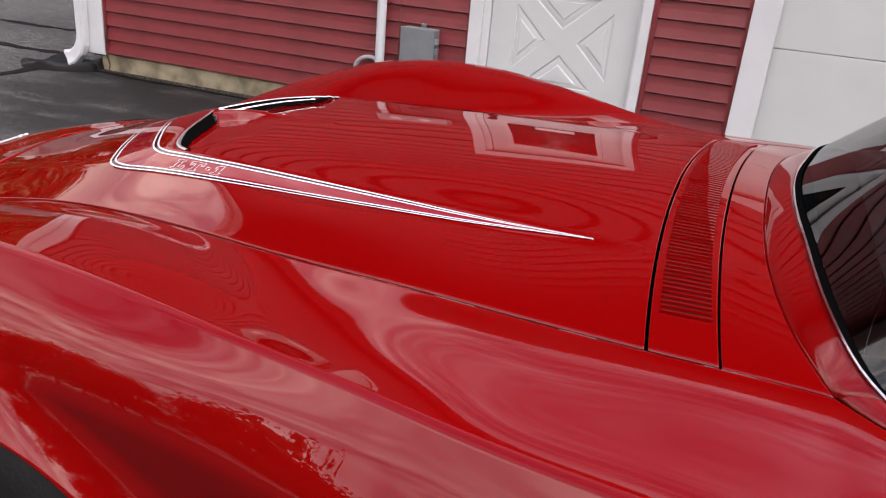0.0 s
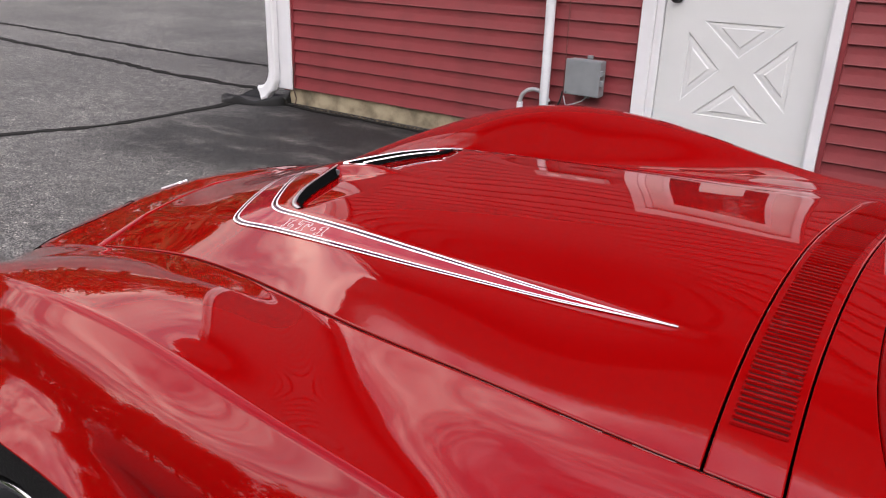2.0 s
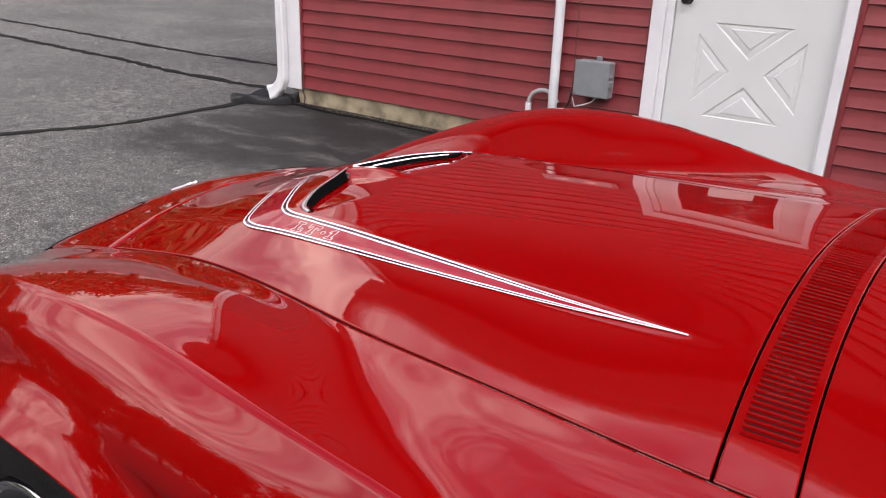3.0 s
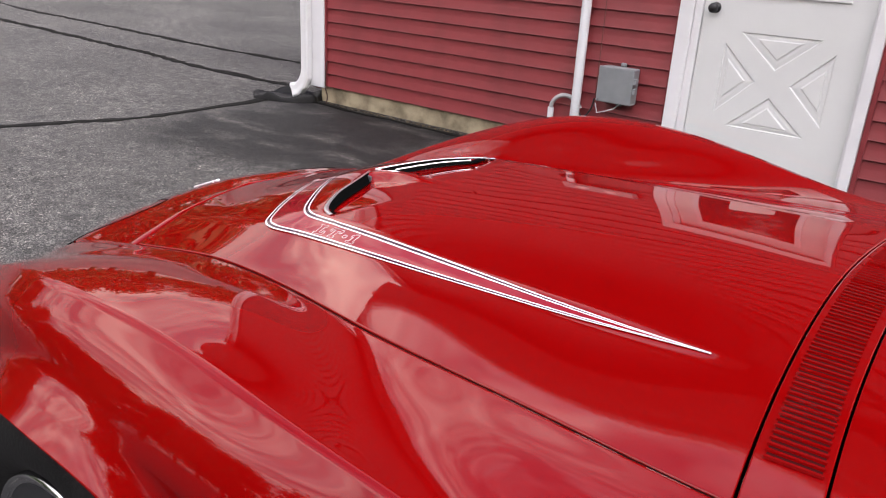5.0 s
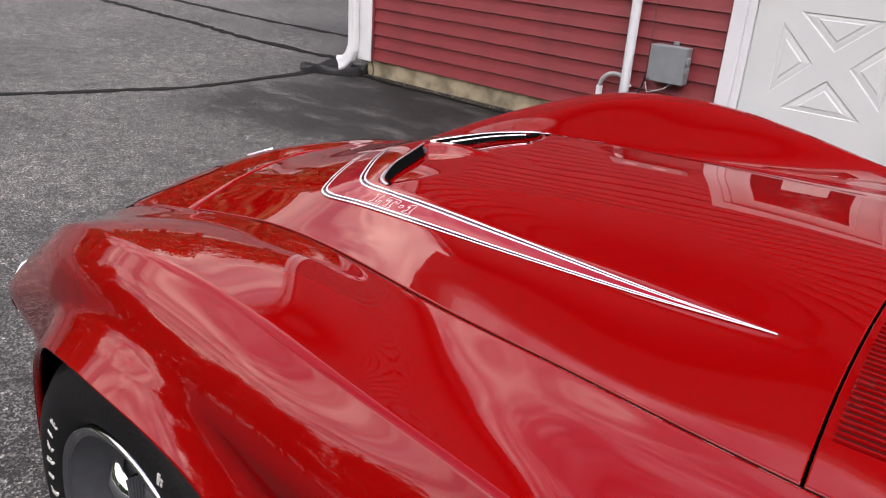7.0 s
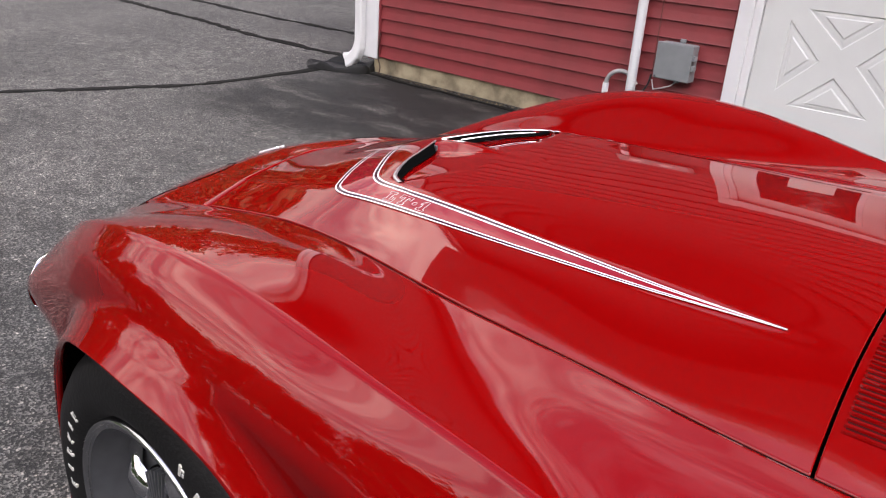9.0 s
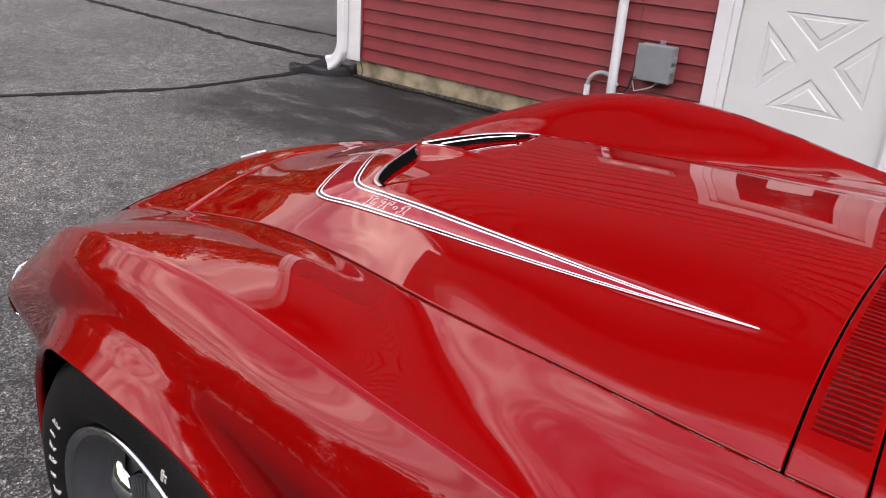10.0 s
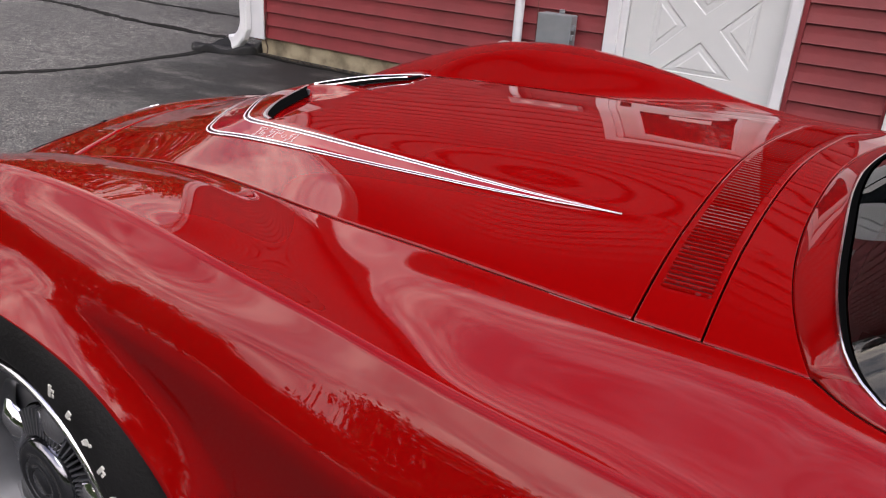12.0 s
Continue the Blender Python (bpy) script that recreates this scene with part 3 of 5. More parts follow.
X_NOSE, X_DOOR = -1.02, 1.25
HX = [-0.62, -0.45, -0.33, -0.2, -0.1, 0, 0.2, 0.4, 0.6, 0.75, 0.9, 1.06]
h0 = spline(HX, [0.694, 0.735, 0.769, 0.803, 0.821, 0.830, 0.843, 0.853, 0.860, 0.8635, 0.867, 0.868])
h1 = spline(HX, [0.692, 0.732, 0.765, 0.799, 0.818, 0.827, 0.840, 0.850, 0.856, 0.8585, 0.862, 0.863])
h2 = spline(HX, [0.687, 0.725, 0.754, 0.785, 0.808, 0.8185, 0.827, 0.8345, 0.8405, 0.8455, 0.851, 0.853])
HS = [-0.62, -0.3, -0.1, 0.1, 0.25, 0.4, 0.55, 0.7, 0.85, 1.06]
h3 = spline(HS, [0.680, 0.748, 0.7875, 0.808, 0.8165, 0.8238, 0.8296, 0.8394, 0.848, 0.8508])
# the hood's slope just outside its raised middle, and at the seam
h_slope_in = spline(HS, [-0.16, -0.282, -0.3, -0.16, -0.005, -0.008, -0.04, -0.08, -0.09, -0.051])
h_slope_out = spline(HS, [-0.314, -0.172, -0.23, -0.155, -0.136, -0.133, -0.1185, -0.1024, -0.0984, -0.078])
h5 = spline([-1.02, -0.9, -0.75, -0.6, -0.45, -0.33, -0.186, 0, 0.17, 0.32, 0.52, 0.675, 0.817, 0.998, 1.05, 1.25],
            [0.44, 0.52, 0.602, 0.654, 0.690, 0.714, 0.742, 0.768, 0.788, 0.800, 0.812, 0.819, 0.825, 0.834, 0.834, 0.830])
y_hood = spline([-1.02, -0.75, -0.45, -0.317, -0.162, 0.021, 0.191, 0.326, 0.521, 0.673, 0.817, 1.06],
                [0.36, 0.412, 0.432, 0.430, 0.436, 0.460, 0.495, 0.518, 0.536, 0.549, 0.558, 0.572])
y_gap = spline([0.998, 1.026, 1.053, 1.08, 1.25], [0.567, 0.594, 0.610, 0.619, 0.65])


def y_seam(x):
    """Outer edge of the hood, then the gap behind the cowl's corner."""
    return y_hood(x) if x < 0.998 else y_gap(x)


y_dome = spline([-0.62, -0.3, -0.1, 0.1, 0.3, 0.55, 0.72, 1.06], [0.22, 0.243, 0.262, 0.279, 0.297, 0.309, 0.315, 0.335])
y_out = spline([-0.62, -0.3, -0.1, 0.3, 0.72, 1.06], [0.29, 0.308, 0.325, 0.34, 0.342, 0.362])
# nose centre line ahead of the hood
n0 = spline([-1.02, -0.95, -0.85, -0.75, -0.62, -0.45], [0.5, 0.565, 0.615, 0.652, 0.694, 0.735])
# fender crest, shoulder, widest line
CX = [-1.02, -0.9, -0.75, -0.6, -0.4, -0.2, 0, 0.15, 0.3, 0.45, 0.58, 0.7, 0.85, 1.06, 1.25]
c_y = spline(CX, [0.42, 0.5, 0.58, 0.64, 0.7134, 0.7608, 0.7809, 0.765, 0.7572, 0.752, 0.7406, 0.7433, 0.7566, 0.7792, 0.79])
c_y_far = spline(CX, [0.42, 0.5, 0.58, 0.64, 0.712, 0.77, 0.8, 0.796, 0.786, 0.778, 0.775, 0.777, 0.783, 0.79, 0.79])
c_z = spline(CX, [0.44, 0.51, 0.578, 0.65, 0.7407, 0.815, 0.8534, 0.8514, 0.8387, 0.8208, 0.7995, 0.7876, 0.7901, 0.7983, 0.7985])
sh_y = spline(CX, [0.452, 0.5636, 0.6452, 0.7017, 0.7593, 0.8035, 0.8235, 0.8103, 0.8041, 0.7905, 0.7784, 0.7807, 0.7926, 0.8082, 0.8171])
sh_z = spline(CX, [0.4, 0.4702, 0.5383, 0.6103, 0.6988, 0.7749, 0.8135, 0.8129, 0.8003, 0.7749, 0.7473, 0.7368, 0.7431, 0.7561, 0.7607])
w_y = spline(CX, [0.5, 0.64, 0.722, 0.7738, 0.8111, 0.8413, 0.8615, 0.8615, 0.8534, 0.8375, 0.8303, 0.8334, 0.8422, 0.8521, 0.8579])
c_far = spline([-1.02, -0.6, -0.4, -0.2, 0, 0.15, 0.3, 0.45, 0.58, 0.7, 0.85, 1.06], [0, 0.03, 0.0323, 0.025, 0.0126, 0.0154, 0.0143, 0.0082, 0.0065, 0.0054, 0.0019, 0.0002])
# how steeply the fender rises from the hood seam, and just inside its crest
s_in = spline(CX, [0, 0, 0, 0.08, 0.16, 0.2122, 0.1415, 0.0781, -0.1803, -0.1996, -0.18, -0.14, -0.085, -0.075, -0.08])
s_cr = spline(CX, [0, 0, 0, 0.03, 0.0426, 0.0196, 0.0528, 0.1714, 0.197, 0.3056, 0.2058, 0.0594, 0.0117, -0.0977, -0.1055])
# fullness between seam and crest, and its lean towards the crest
mid_in = spline(CX, [0, 0, 0, 0, -0.0015, 0.0021, 0.0073, 0.0146, 0.01, -0.0063, -0.0003, 0.0053, 0.003, 0.0019, -0.0002])
lean_in = spline(CX, [0, 0, 0, 0, 0.0011, -0.0036, -0.009, -0.0135, 0.0065, 0.002, -0.0095, -0.0026, -0.0029, -0.001, 0.0004])


def cubic(z0, z1, a, b, u):
    """From z0 to z1 with the end slopes a and b."""
    return z0 * (1 - 3 * u * u + 2 * u ** 3) + z1 * (3 * u * u - 2 * u ** 3) + a * (u - 2 * u * u + u ** 3) + b * (u ** 3 - u * u)


def hermite(keys, crease, per):
    """Points through keys (y, z) with smooth tangents, broken at the crease keys."""
    k = [np.array(q, float) for q in keys]
    n = len(k)

    def tan(i, side):
        if i in crease or i in (0, n - 1):
            if i == 0 or (i != n - 1 and side > 0):
                return k[i + 1] - k[i]
            return k[i] - k[i - 1]
        a, b = np.linalg.norm(k[i] - k[i - 1]), np.linalg.norm(k[i + 1] - k[i])
        t = ((k[i] - k[i - 1]) / max(a, 1e-6) * b + (k[i + 1] - k[i]) / max(b, 1e-6) * a) / (a + b + 1e-9)
        return t * (b if side > 0 else a)
    out = []
    for i in range(n - 1):
        m0, m1 = tan(i, 1), tan(i + 1, -1)
        for j in range(per):
            s = j / per
            out.append(k[i] * (2 * s ** 3 - 3 * s ** 2 + 1) + m0 * (s ** 3 - 2 * s ** 2 + s) + k[i + 1] * (-2 * s ** 3 + 3 * s ** 2) + m1 * (s ** 3 - s ** 2))
    out.append(k[-1])
    return out


def hood_outer(x, y):
    """Height of the hood between its raised middle and the seam."""
    s, o = y_seam(x), y_out(x)
    return cubic(h3(x), h5(x), h_slope_in(x) * (s - o), h_slope_out(x) * (s - o), (y - o) / (s - o))


def smooth01(t):
    t = max(0.0, min(1.0, t))
    return t * t * (3 - 2 * t)


SLOT = [(-0.19, 0.01), (-0.15, 0.095), (-0.126, 0.163), (-0.105, 0.21), (-0.08, 0.244), (-0.045, 0.262)]


def rim_height(t):
    """How far the scoop's front rim stands above the hood's even run: highest in the middle of the car."""
    return 0.008 * (1 - smooth01(t)) + 0.001


def slot_depth(x, y):
    """Distance behind the scoop's front rim, and the share along the rim."""
    best = (9, 0)
    y = abs(y)
    for i, (a, b) in enumerate(zip(SLOT, SLOT[1:])):
        a, b = Vector(a), Vector(b)
        u = b - a
        t = max(0.0, min(1.0, (Vector((x, y)) - a).dot(u) / u.dot(u)))
        d = Vector((x, y)) - (a + u * t)
        s = 1 if (u.x * d.y - u.y * d.x) < 0 else -1
        if d.length < abs(best[0]):
            best = (d.length * s, (i + t) / (len(SLOT) - 1))
    return best


def dimple(x, y):
    """How the hood's skin swells up to the scoop's rim, and sinks behind it either side of a pointed ridge."""
    if not -0.42 < x < 0.2 or abs(y) > 0.31:
        return 0.0
    d, t = slot_depth(x, y)
    if d <= 0:
        return rim_height(t) * (1 - smooth01(-d / 0.15))
    ridge = 0.022 * max(0.0, (0.02 - x) / 0.21)
    peak = rim_height(0) * smooth01((0.12 - x) / 0.34)
    sink = -0.011 * (1 - smooth01((d - 0.02) / 0.14)) * smooth01((1.0 - t) / 0.2)
    side = smooth01((abs(y) - ridge) / 0.01)
    step = smooth01(d / 0.009)
    low = peak * (1 - side) + sink * side
    return rim_height(t) * (1 - step) + low * step


def skin_z(x, y):
    return hood_z(x, y) + dimple(x, y)


def lean(x, y):
    """How much higher the hood's middle and far side sit than the near side mirrored."""
    along = smooth01((x + 0.54) / 0.26) * smooth01((1.0 - x) / 0.28)
    edge = y_seam(x)
    return along * 0.017 * (math.hypot(y + 0.27, 0.1) + y + 0.27) * smooth01((edge - y) / 0.22)


def hood_z(x, y):
    """Height of the hood's skin."""
    pts = top_row(x)
    return float(np.interp(abs(y), [p[0] for p in pts], [p[1] for p in pts])) + lean(x, y)


def x_front(s):
    return -0.615 + 0.17 * (math.sqrt(s * s + 0.01) - 0.1) / 0.905


def x_rear(s):
    return 0.772 + 0.045 * s * s


PER = 7


ROWS = {}


def top_row(x):
    """Half a section over the hood's width, by share of the width."""
    x = round(x, 4)
    if x not in ROWS:
        ROWS[x] = hood_section(x)
    return ROWS[x]


def hood_section(x):
    s, d, o = y_seam(x), y_dome(x), y_out(x)
    keys = [(-0.14, h1(x)), (0, h0(x)), (0.14, h1(x)), (d, h2(x)), (o, h3(x)), (o + 0.014, hood_outer(x, o + 0.014))]
    pts = hermite(keys, (3,), 12)[12:-1]
    for u in [k / 16 for k in range(16)] + [1 - 0.003 / (s - o - 0.014), 1]:
        y = o + 0.014 + (s - o - 0.014) * u
        pts.append(np.array((y, hood_outer(x, y))))
    return pts


NT = len(top_row(0)) - 1


def panel(name, xa, xb, n, label, thick=0.012, inset=0.0):
    """A piece of the skin between two curves across the car, both sides."""
    rows = []
    for t in [0, 0.2 / n] + [i / n for i in range(1, n)] + [1 - 0.2 / n, 1]:
        half = []
        for j in range(NT + 1):
            x = xa(0.5) + (xb(0.5) - xa(0.5)) * t
            for _ in range(5):
                r = top_row(x)
                s = min(1.0, r[j][0] / r[-1][0])
                x = xa(s) + (xb(s) - xa(s)) * t
            r = top_row(x)
            y, z = r[j]
            half.append((x, y * (1 - inset / r[-1][0]), z + (dimple(x, y) if name == "hood" else 0)))
        rows.append([(x, y, z + lean(x, y)) for x, y, z in [(x, -y, z) for x, y, z in half[:0:-1]] + half])
    ob = part(name, grid(rows), PAINT, car, label, True)
    m = ob.modifiers.new("thickness", "SOLIDIFY")
    m.thickness, m.offset = thick, -1
    return ob


def lip_z(x):
    """Lower edge of the side: the sill, or the wheel arch."""
    a, b, c = 0.412 if x > 0.064 else 0.375, 0.387, 0.064
    return 0.345 + b * math.sqrt(max(1 - ((x - c) / a) ** 2, 0)) if abs(x - c) < a else 0.2


def crest(x, sg):
    """Crest height; the far fender stands a touch fuller ahead of the wheel."""
    return c_z(x) + (c_far(min(x, 1.06)) if sg > 0 else 0)


def crest_y(x, sg):
    return c_y_far(x) if sg > 0 else c_y(x)


def fender_top(x, sg, u):
    """Height between the hood seam (u = 0) and the crest (u = 1)."""
    wd, k = crest_y(x, sg) - y_seam(x), 1.0 if sg < 0 else 0.55
    return cubic(h5(x), crest(x, sg), s_in(x) * wd * k, s_cr(x) * wd * k, u) + (mid_in(x) + lean_in(x) * (2 * u - 1)) * 16 * u * u * (1 - u) ** 2 * k


def side_keys(x, sg=-1):
    """From the hood seam over the fender crest down to the lower edge."""
    s, zs = y_seam(x), h5(x)
    cy_, cz_, w = crest_y(x, sg), crest(x, sg), w_y(x) - 0.018
    low = lip_z(x)
    if x < -0.38:
        low = max(low, 0.2 + 0.17 * min(1, (-0.38 - x) / 0.6))
    z_s = sh_z(x) + (c_far(min(x, 1.06)) * 0.7 if sg > 0 else 0)
    z_w = max(z_s - 0.062, low + 0.02)
    keys = [(s - 0.08, zs), (s, zs), (cy_, cz_), (sh_y(x) if sg < 0 else max(sh_y(x), cy_ + 0.4 * (w - cy_)), z_s), (w, z_w), (w + 0.001, z_w - 0.03)]
    return keys, low


def arch_distance(x, z):
    """About how far a point of the side lies from the wheel arch's edge."""
    a, b, c = 0.412 if x > 0.064 else 0.375, 0.387, 0.064
    r = math.hypot((x - c) / a, (z - 0.345) / b) if z > 0.345 else abs(x - c) / a
    return max(0.0, (r - 1) * 0.4)


def arch_flare(x, z):
    """How far the body swells out towards the arch's edge."""
    up = smooth01((0.3 - x) / 0.22)
    return (0.037 + 0.014 * up) * max(0, 1 - arch_distance(x, z) / (0.056 - 0.006 * up)) ** (1.6 - 0.4 * up) * (1 if x > 0 else max(0.55, 1 + x * 1.1))


def side_y(x, z):
    """Outer face of the side below the shoulder, with the flare round the arch and the sill's tuck."""
    d = arch_distance(x, z)
    inset = 0.018 + 0.005 * smooth01((sh_z(x) - 0.058 - z) / 0.09)
    chin = 0.2 * smooth01((0.56 - z) / 0.3) * smooth01((-0.33 - x) / 0.12)
    return w_y(x) - inset + arch_flare(x, z) - chin - 0.05 * smooth01((0.33 - z) / 0.16) * smooth01((d - 0.02) / 0.1)


def nose_z(x, s):
    """Height of the nose ahead of the hood, by share of the width."""
    e, yy = h5(x), s * y_seam(x)
    crown = n0(x) if x < -0.55 else h0(x)
    z = e + (crown - e) * max(0, 1 - s * s) ** 0.8
    t = smooth01(((x - X_NOSE) / (x_front(s) - X_NOSE) - 0.35) / 0.65)
    return z * (1 - t) + hood_z(max(x, -0.62), min(yy, y_seam(max(x, -0.62)))) * t


def front_body():
    """Nose and both fenders as one skin, open where the hood lies."""
    shares = [p[0] / top_row(0.0)[-1][0] for p in top_row(0.0)]
    n1 = 26
    x = x_front(1)
    arch = [0.064 - 0.375, 0.064 + 0.412]
    xs2 = []
    while x < X_DOOR:
        x += 0.004 if min(abs(x - a) for a in arch) < 0.03 else 0.014
        xs2.append(min(x, X_DOOR))
    rows = []

    def nose_half(i):
        half = []
        for s in shares:
            x = X_NOSE + (x_front(s) - X_NOSE) * i / n1
            half.append((x, s * y_seam(x), hood_z(x, s * y_seam(x)) if i == n1 else nose_z(x, s)))
        return half

    def side_half(x, sg):
        # inner slope between seam and crest by its two end slopes, then the outer side
        s, zs, wd = y_seam(x), h5(x), crest_y(x, sg) - y_seam(x)
        pts = []
        for j in range(4 * PER):
            u = j / (4 * PER) if j else 0.003 / wd
            pts.append((s + wd * u, fender_top(x, sg, u)))
        keys, low = side_keys(x, sg)
        top = [(y + arch_flare(x, z), z) for y, z in hermite(keys, (1, 2), PER)[2 * PER:4 * PER + 1]]
        z_w = top[-1][1]
        down = [(side_y(x, z), z) for z in np.linspace(z_w, low, 23)[1:]]
        return [(x, y, z) for y, z in pts + top + down]
    bm = bmesh.new()
    for sg in (1, -1):
        prev = None
        for i in range(n1 + 1 + len(xs2)):
            if i <= n1:
                nh = nose_half(i)
                sh = side_half(X_NOSE + (x_front(1) - X_NOSE) * i / n1, sg)
                row = [bm.verts.new((a, sg * b, c)) for a, b, c in nh + sh]
            else:
                x = xs2[i - n1 - 1]
                row = [None] * (len(shares) - 1) + [bm.verts.new((x, sg * y_seam(x), h5(x)))] + [bm.verts.new((a, sg * b, c)) for a, b, c in side_half(x, sg)]
            if prev:
                for a in range(len(row) - 1):
                    q = (prev[a], prev[a + 1], row[a + 1], row[a])
                    if all(q):
                        bm.faces.new(q)
            prev = row
    bmesh.ops.remove_doubles(bm, verts=bm.verts, dist=0.0004)
    ob = part("front_body", bm, PAINT, car, "red nose and fenders", True)
    m = ob.modifiers.new("thickness", "SOLIDIFY")
    m.thickness, m.offset = 0.012, -1
    return ob


front_body()
GAP = 0.005
hood = panel("hood", lambda s: x_front(s) + GAP, lambda s: x_rear(s) - 0.0032, 210, "red hood with a raised centre", inset=GAP)
panel("vent_panel", lambda s: x_rear(s) + 0.001, lambda s: x_rear(s) + 0.079 - 0.006 * s * s, 8, "red cowl panel with a slotted air grille", inset=GAP)
LIP = lambda s: 0.905 + 0.05 * s * s + 0.042 * s ** 4
GY = [0, 0.1, 0.255, 0.394, 0.47, 0.529, 0.574, 0.59, 0.612]
glass_x = spline(GY, [0.945, 0.949, 0.966, 0.984, 0.999, 1.016, 1.042, 1.062, 1.11])
glass_z = spline(GY, [0.886, 0.884, 0.877, 0.869, 0.863, 0.856, 0.847, 0.841, 0.834])
panel("cowl", lambda s: x_rear(s) + 0.0825 - 0.006 * s * s, lambda s: LIP(s) - 0.0015, 12, "red cowl ahead of the windscreen", inset=0.002)


def surround():
    """The raised edge of the body round the foot of the windscreen."""
    rows = []
    for j in range(61):
        s = -1 + j / 30
        x0 = LIP(s)
        y0, y1 = s * (y_seam(x0) - 0.002), s * 0.574
        x1 = glass_x(abs(y1))
        z0, z1 = hood_z(x0, y0), glass_z(abs(y1))
        row = [(x0, y0, z0 - 0.012)]
        for t, h in ((0.0, -0.001), (0.05, 0.0004), (0.25, 0.0012), (0.5, 0.0016), (0.75, 0.0012), (0.93, 0.0002), (1.0, -0.0015)):
            row.append((x0 + (x1 - x0) * t, y0 + (y1 - y0) * t, z0 + (z1 - z0) * t + h))
        rows.append(row)
    ob = part("windscreen_surround", grid(rows), PAINT, car, "raised red edge round the windscreen", True)
    m = ob.modifiers.new("thickness", "SOLIDIFY")
    m.thickness, m.offset = 0.01, -1


surround()


def pillar_base(sg):
    """Body corner between the glass edge and the gap beside it."""
    rows = []
    for i in range(15):
        t = i / 14
        xo = 0.9985 + 0.2515 * t
        yi = 0.574 + 0.038 * min(1, t * 2.2)
        a = Vector((xo, sg * (y_seam(xo) - 0.0022), h5(xo)))
        b = Vector((glass_x(yi) + max(0, t - 0.45) * 0.2, sg * yi, glass_z(yi) + max(0, t - 0.45) * 0.1))
        rows.append([tuple(a + Vector((0, 0, -0.012)))] + [tuple(a.lerp(b, k / 6) + Vector((0, 0, 0.004 * math.sin(math.pi * k / 6)))) for k in range(7)])
    part("pillar_base", grid(rows), PAINT, car, "red body corner at the foot of the pillar", True)


pillar_base(-1)
pillar_base(1)

# dark space under the gaps
def underlay():
    rows = []
    for x in np.linspace(-0.6, 0.99, 30):
        s = y_seam(x) + 0.03
        rows.append([(x, y, hood_z(x, math.copysign(min(abs(y), y_seam(x) - 0.001), y)) - 0.035) for y in np.linspace(-s, s, 21)])
    part("inner_panel", grid(rows), DARK, car, "dark engine bay cover")


underlay()


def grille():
    # flush dark sheet: the slots' shade is put into its colour
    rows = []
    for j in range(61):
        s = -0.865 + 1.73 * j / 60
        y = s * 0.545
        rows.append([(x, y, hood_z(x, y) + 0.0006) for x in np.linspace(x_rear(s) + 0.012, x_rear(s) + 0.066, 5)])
    g = part("grille", grid(rows), SLOT_SHADE, car, "slotted red air grille")
    n = 84
    for i in range(n):
        s = -0.865 + 1.73 * i / (n - 1)
        y = s * 0.545
        w = 0.0026
        rr = []
        for x in np.linspace(x_rear(s) + 0.0105, x_rear(s) + 0.0675, 4):
            z = hood_z(x, y)
            rr.append([(x, y - w, z), (x, y - w * 0.7, z + 0.003), (x, y + w * 0.7, z + 0.003), (x, y + w, z)])
        part("slat", grid(rr), PAINT, g)


grille()


def headlight_cover(sg):
    """Closed pop-up headlight: its seam shows on the nose."""
    pts = curve_through([(-0.69, 0.20), (-0.83, 0.195), (-0.85, 0.21), (-0.845, 0.385), (-0.83, 0.40), (-0.70, 0.385), (-0.685, 0.37), (-0.68, 0.215), (-0.69, 0.20)], 80)
    path = []
    for x, y in pts:
        path.append((x, sg * y, nose_z(x, min(1, y / y_seam(x)))))
    part("headlight_seam", tube(path, 0.0013, 6), DARK, car, "dark seam of the closed headlight cover", True)


def hood_seam(sg):
    """Dark gap between hood and fender."""
    xs = np.linspace(x_front(1) + 0.002, 0.9985, 160)
    part("hood_seam", tube([(float(x), sg * (y_seam(x) - 0.0024), h5(x) - 0.0022) for x in xs], 0.0017, 8), DARK, car, "dark gap between hood and fender", True)


hood_seam(-1)
hood_seam(1)


def corner_gap(sg):
    xs = np.linspace(0.9985, X_DOOR, 40)
    part("corner_gap", tube([(float(x), sg * (y_seam(x) - 0.001), h5(x) - 0.0006) for x in xs], 0.0012, 8), DARK, car, "dark gap beside the pillar foot", True)


corner_gap(-1)
corner_gap(1)


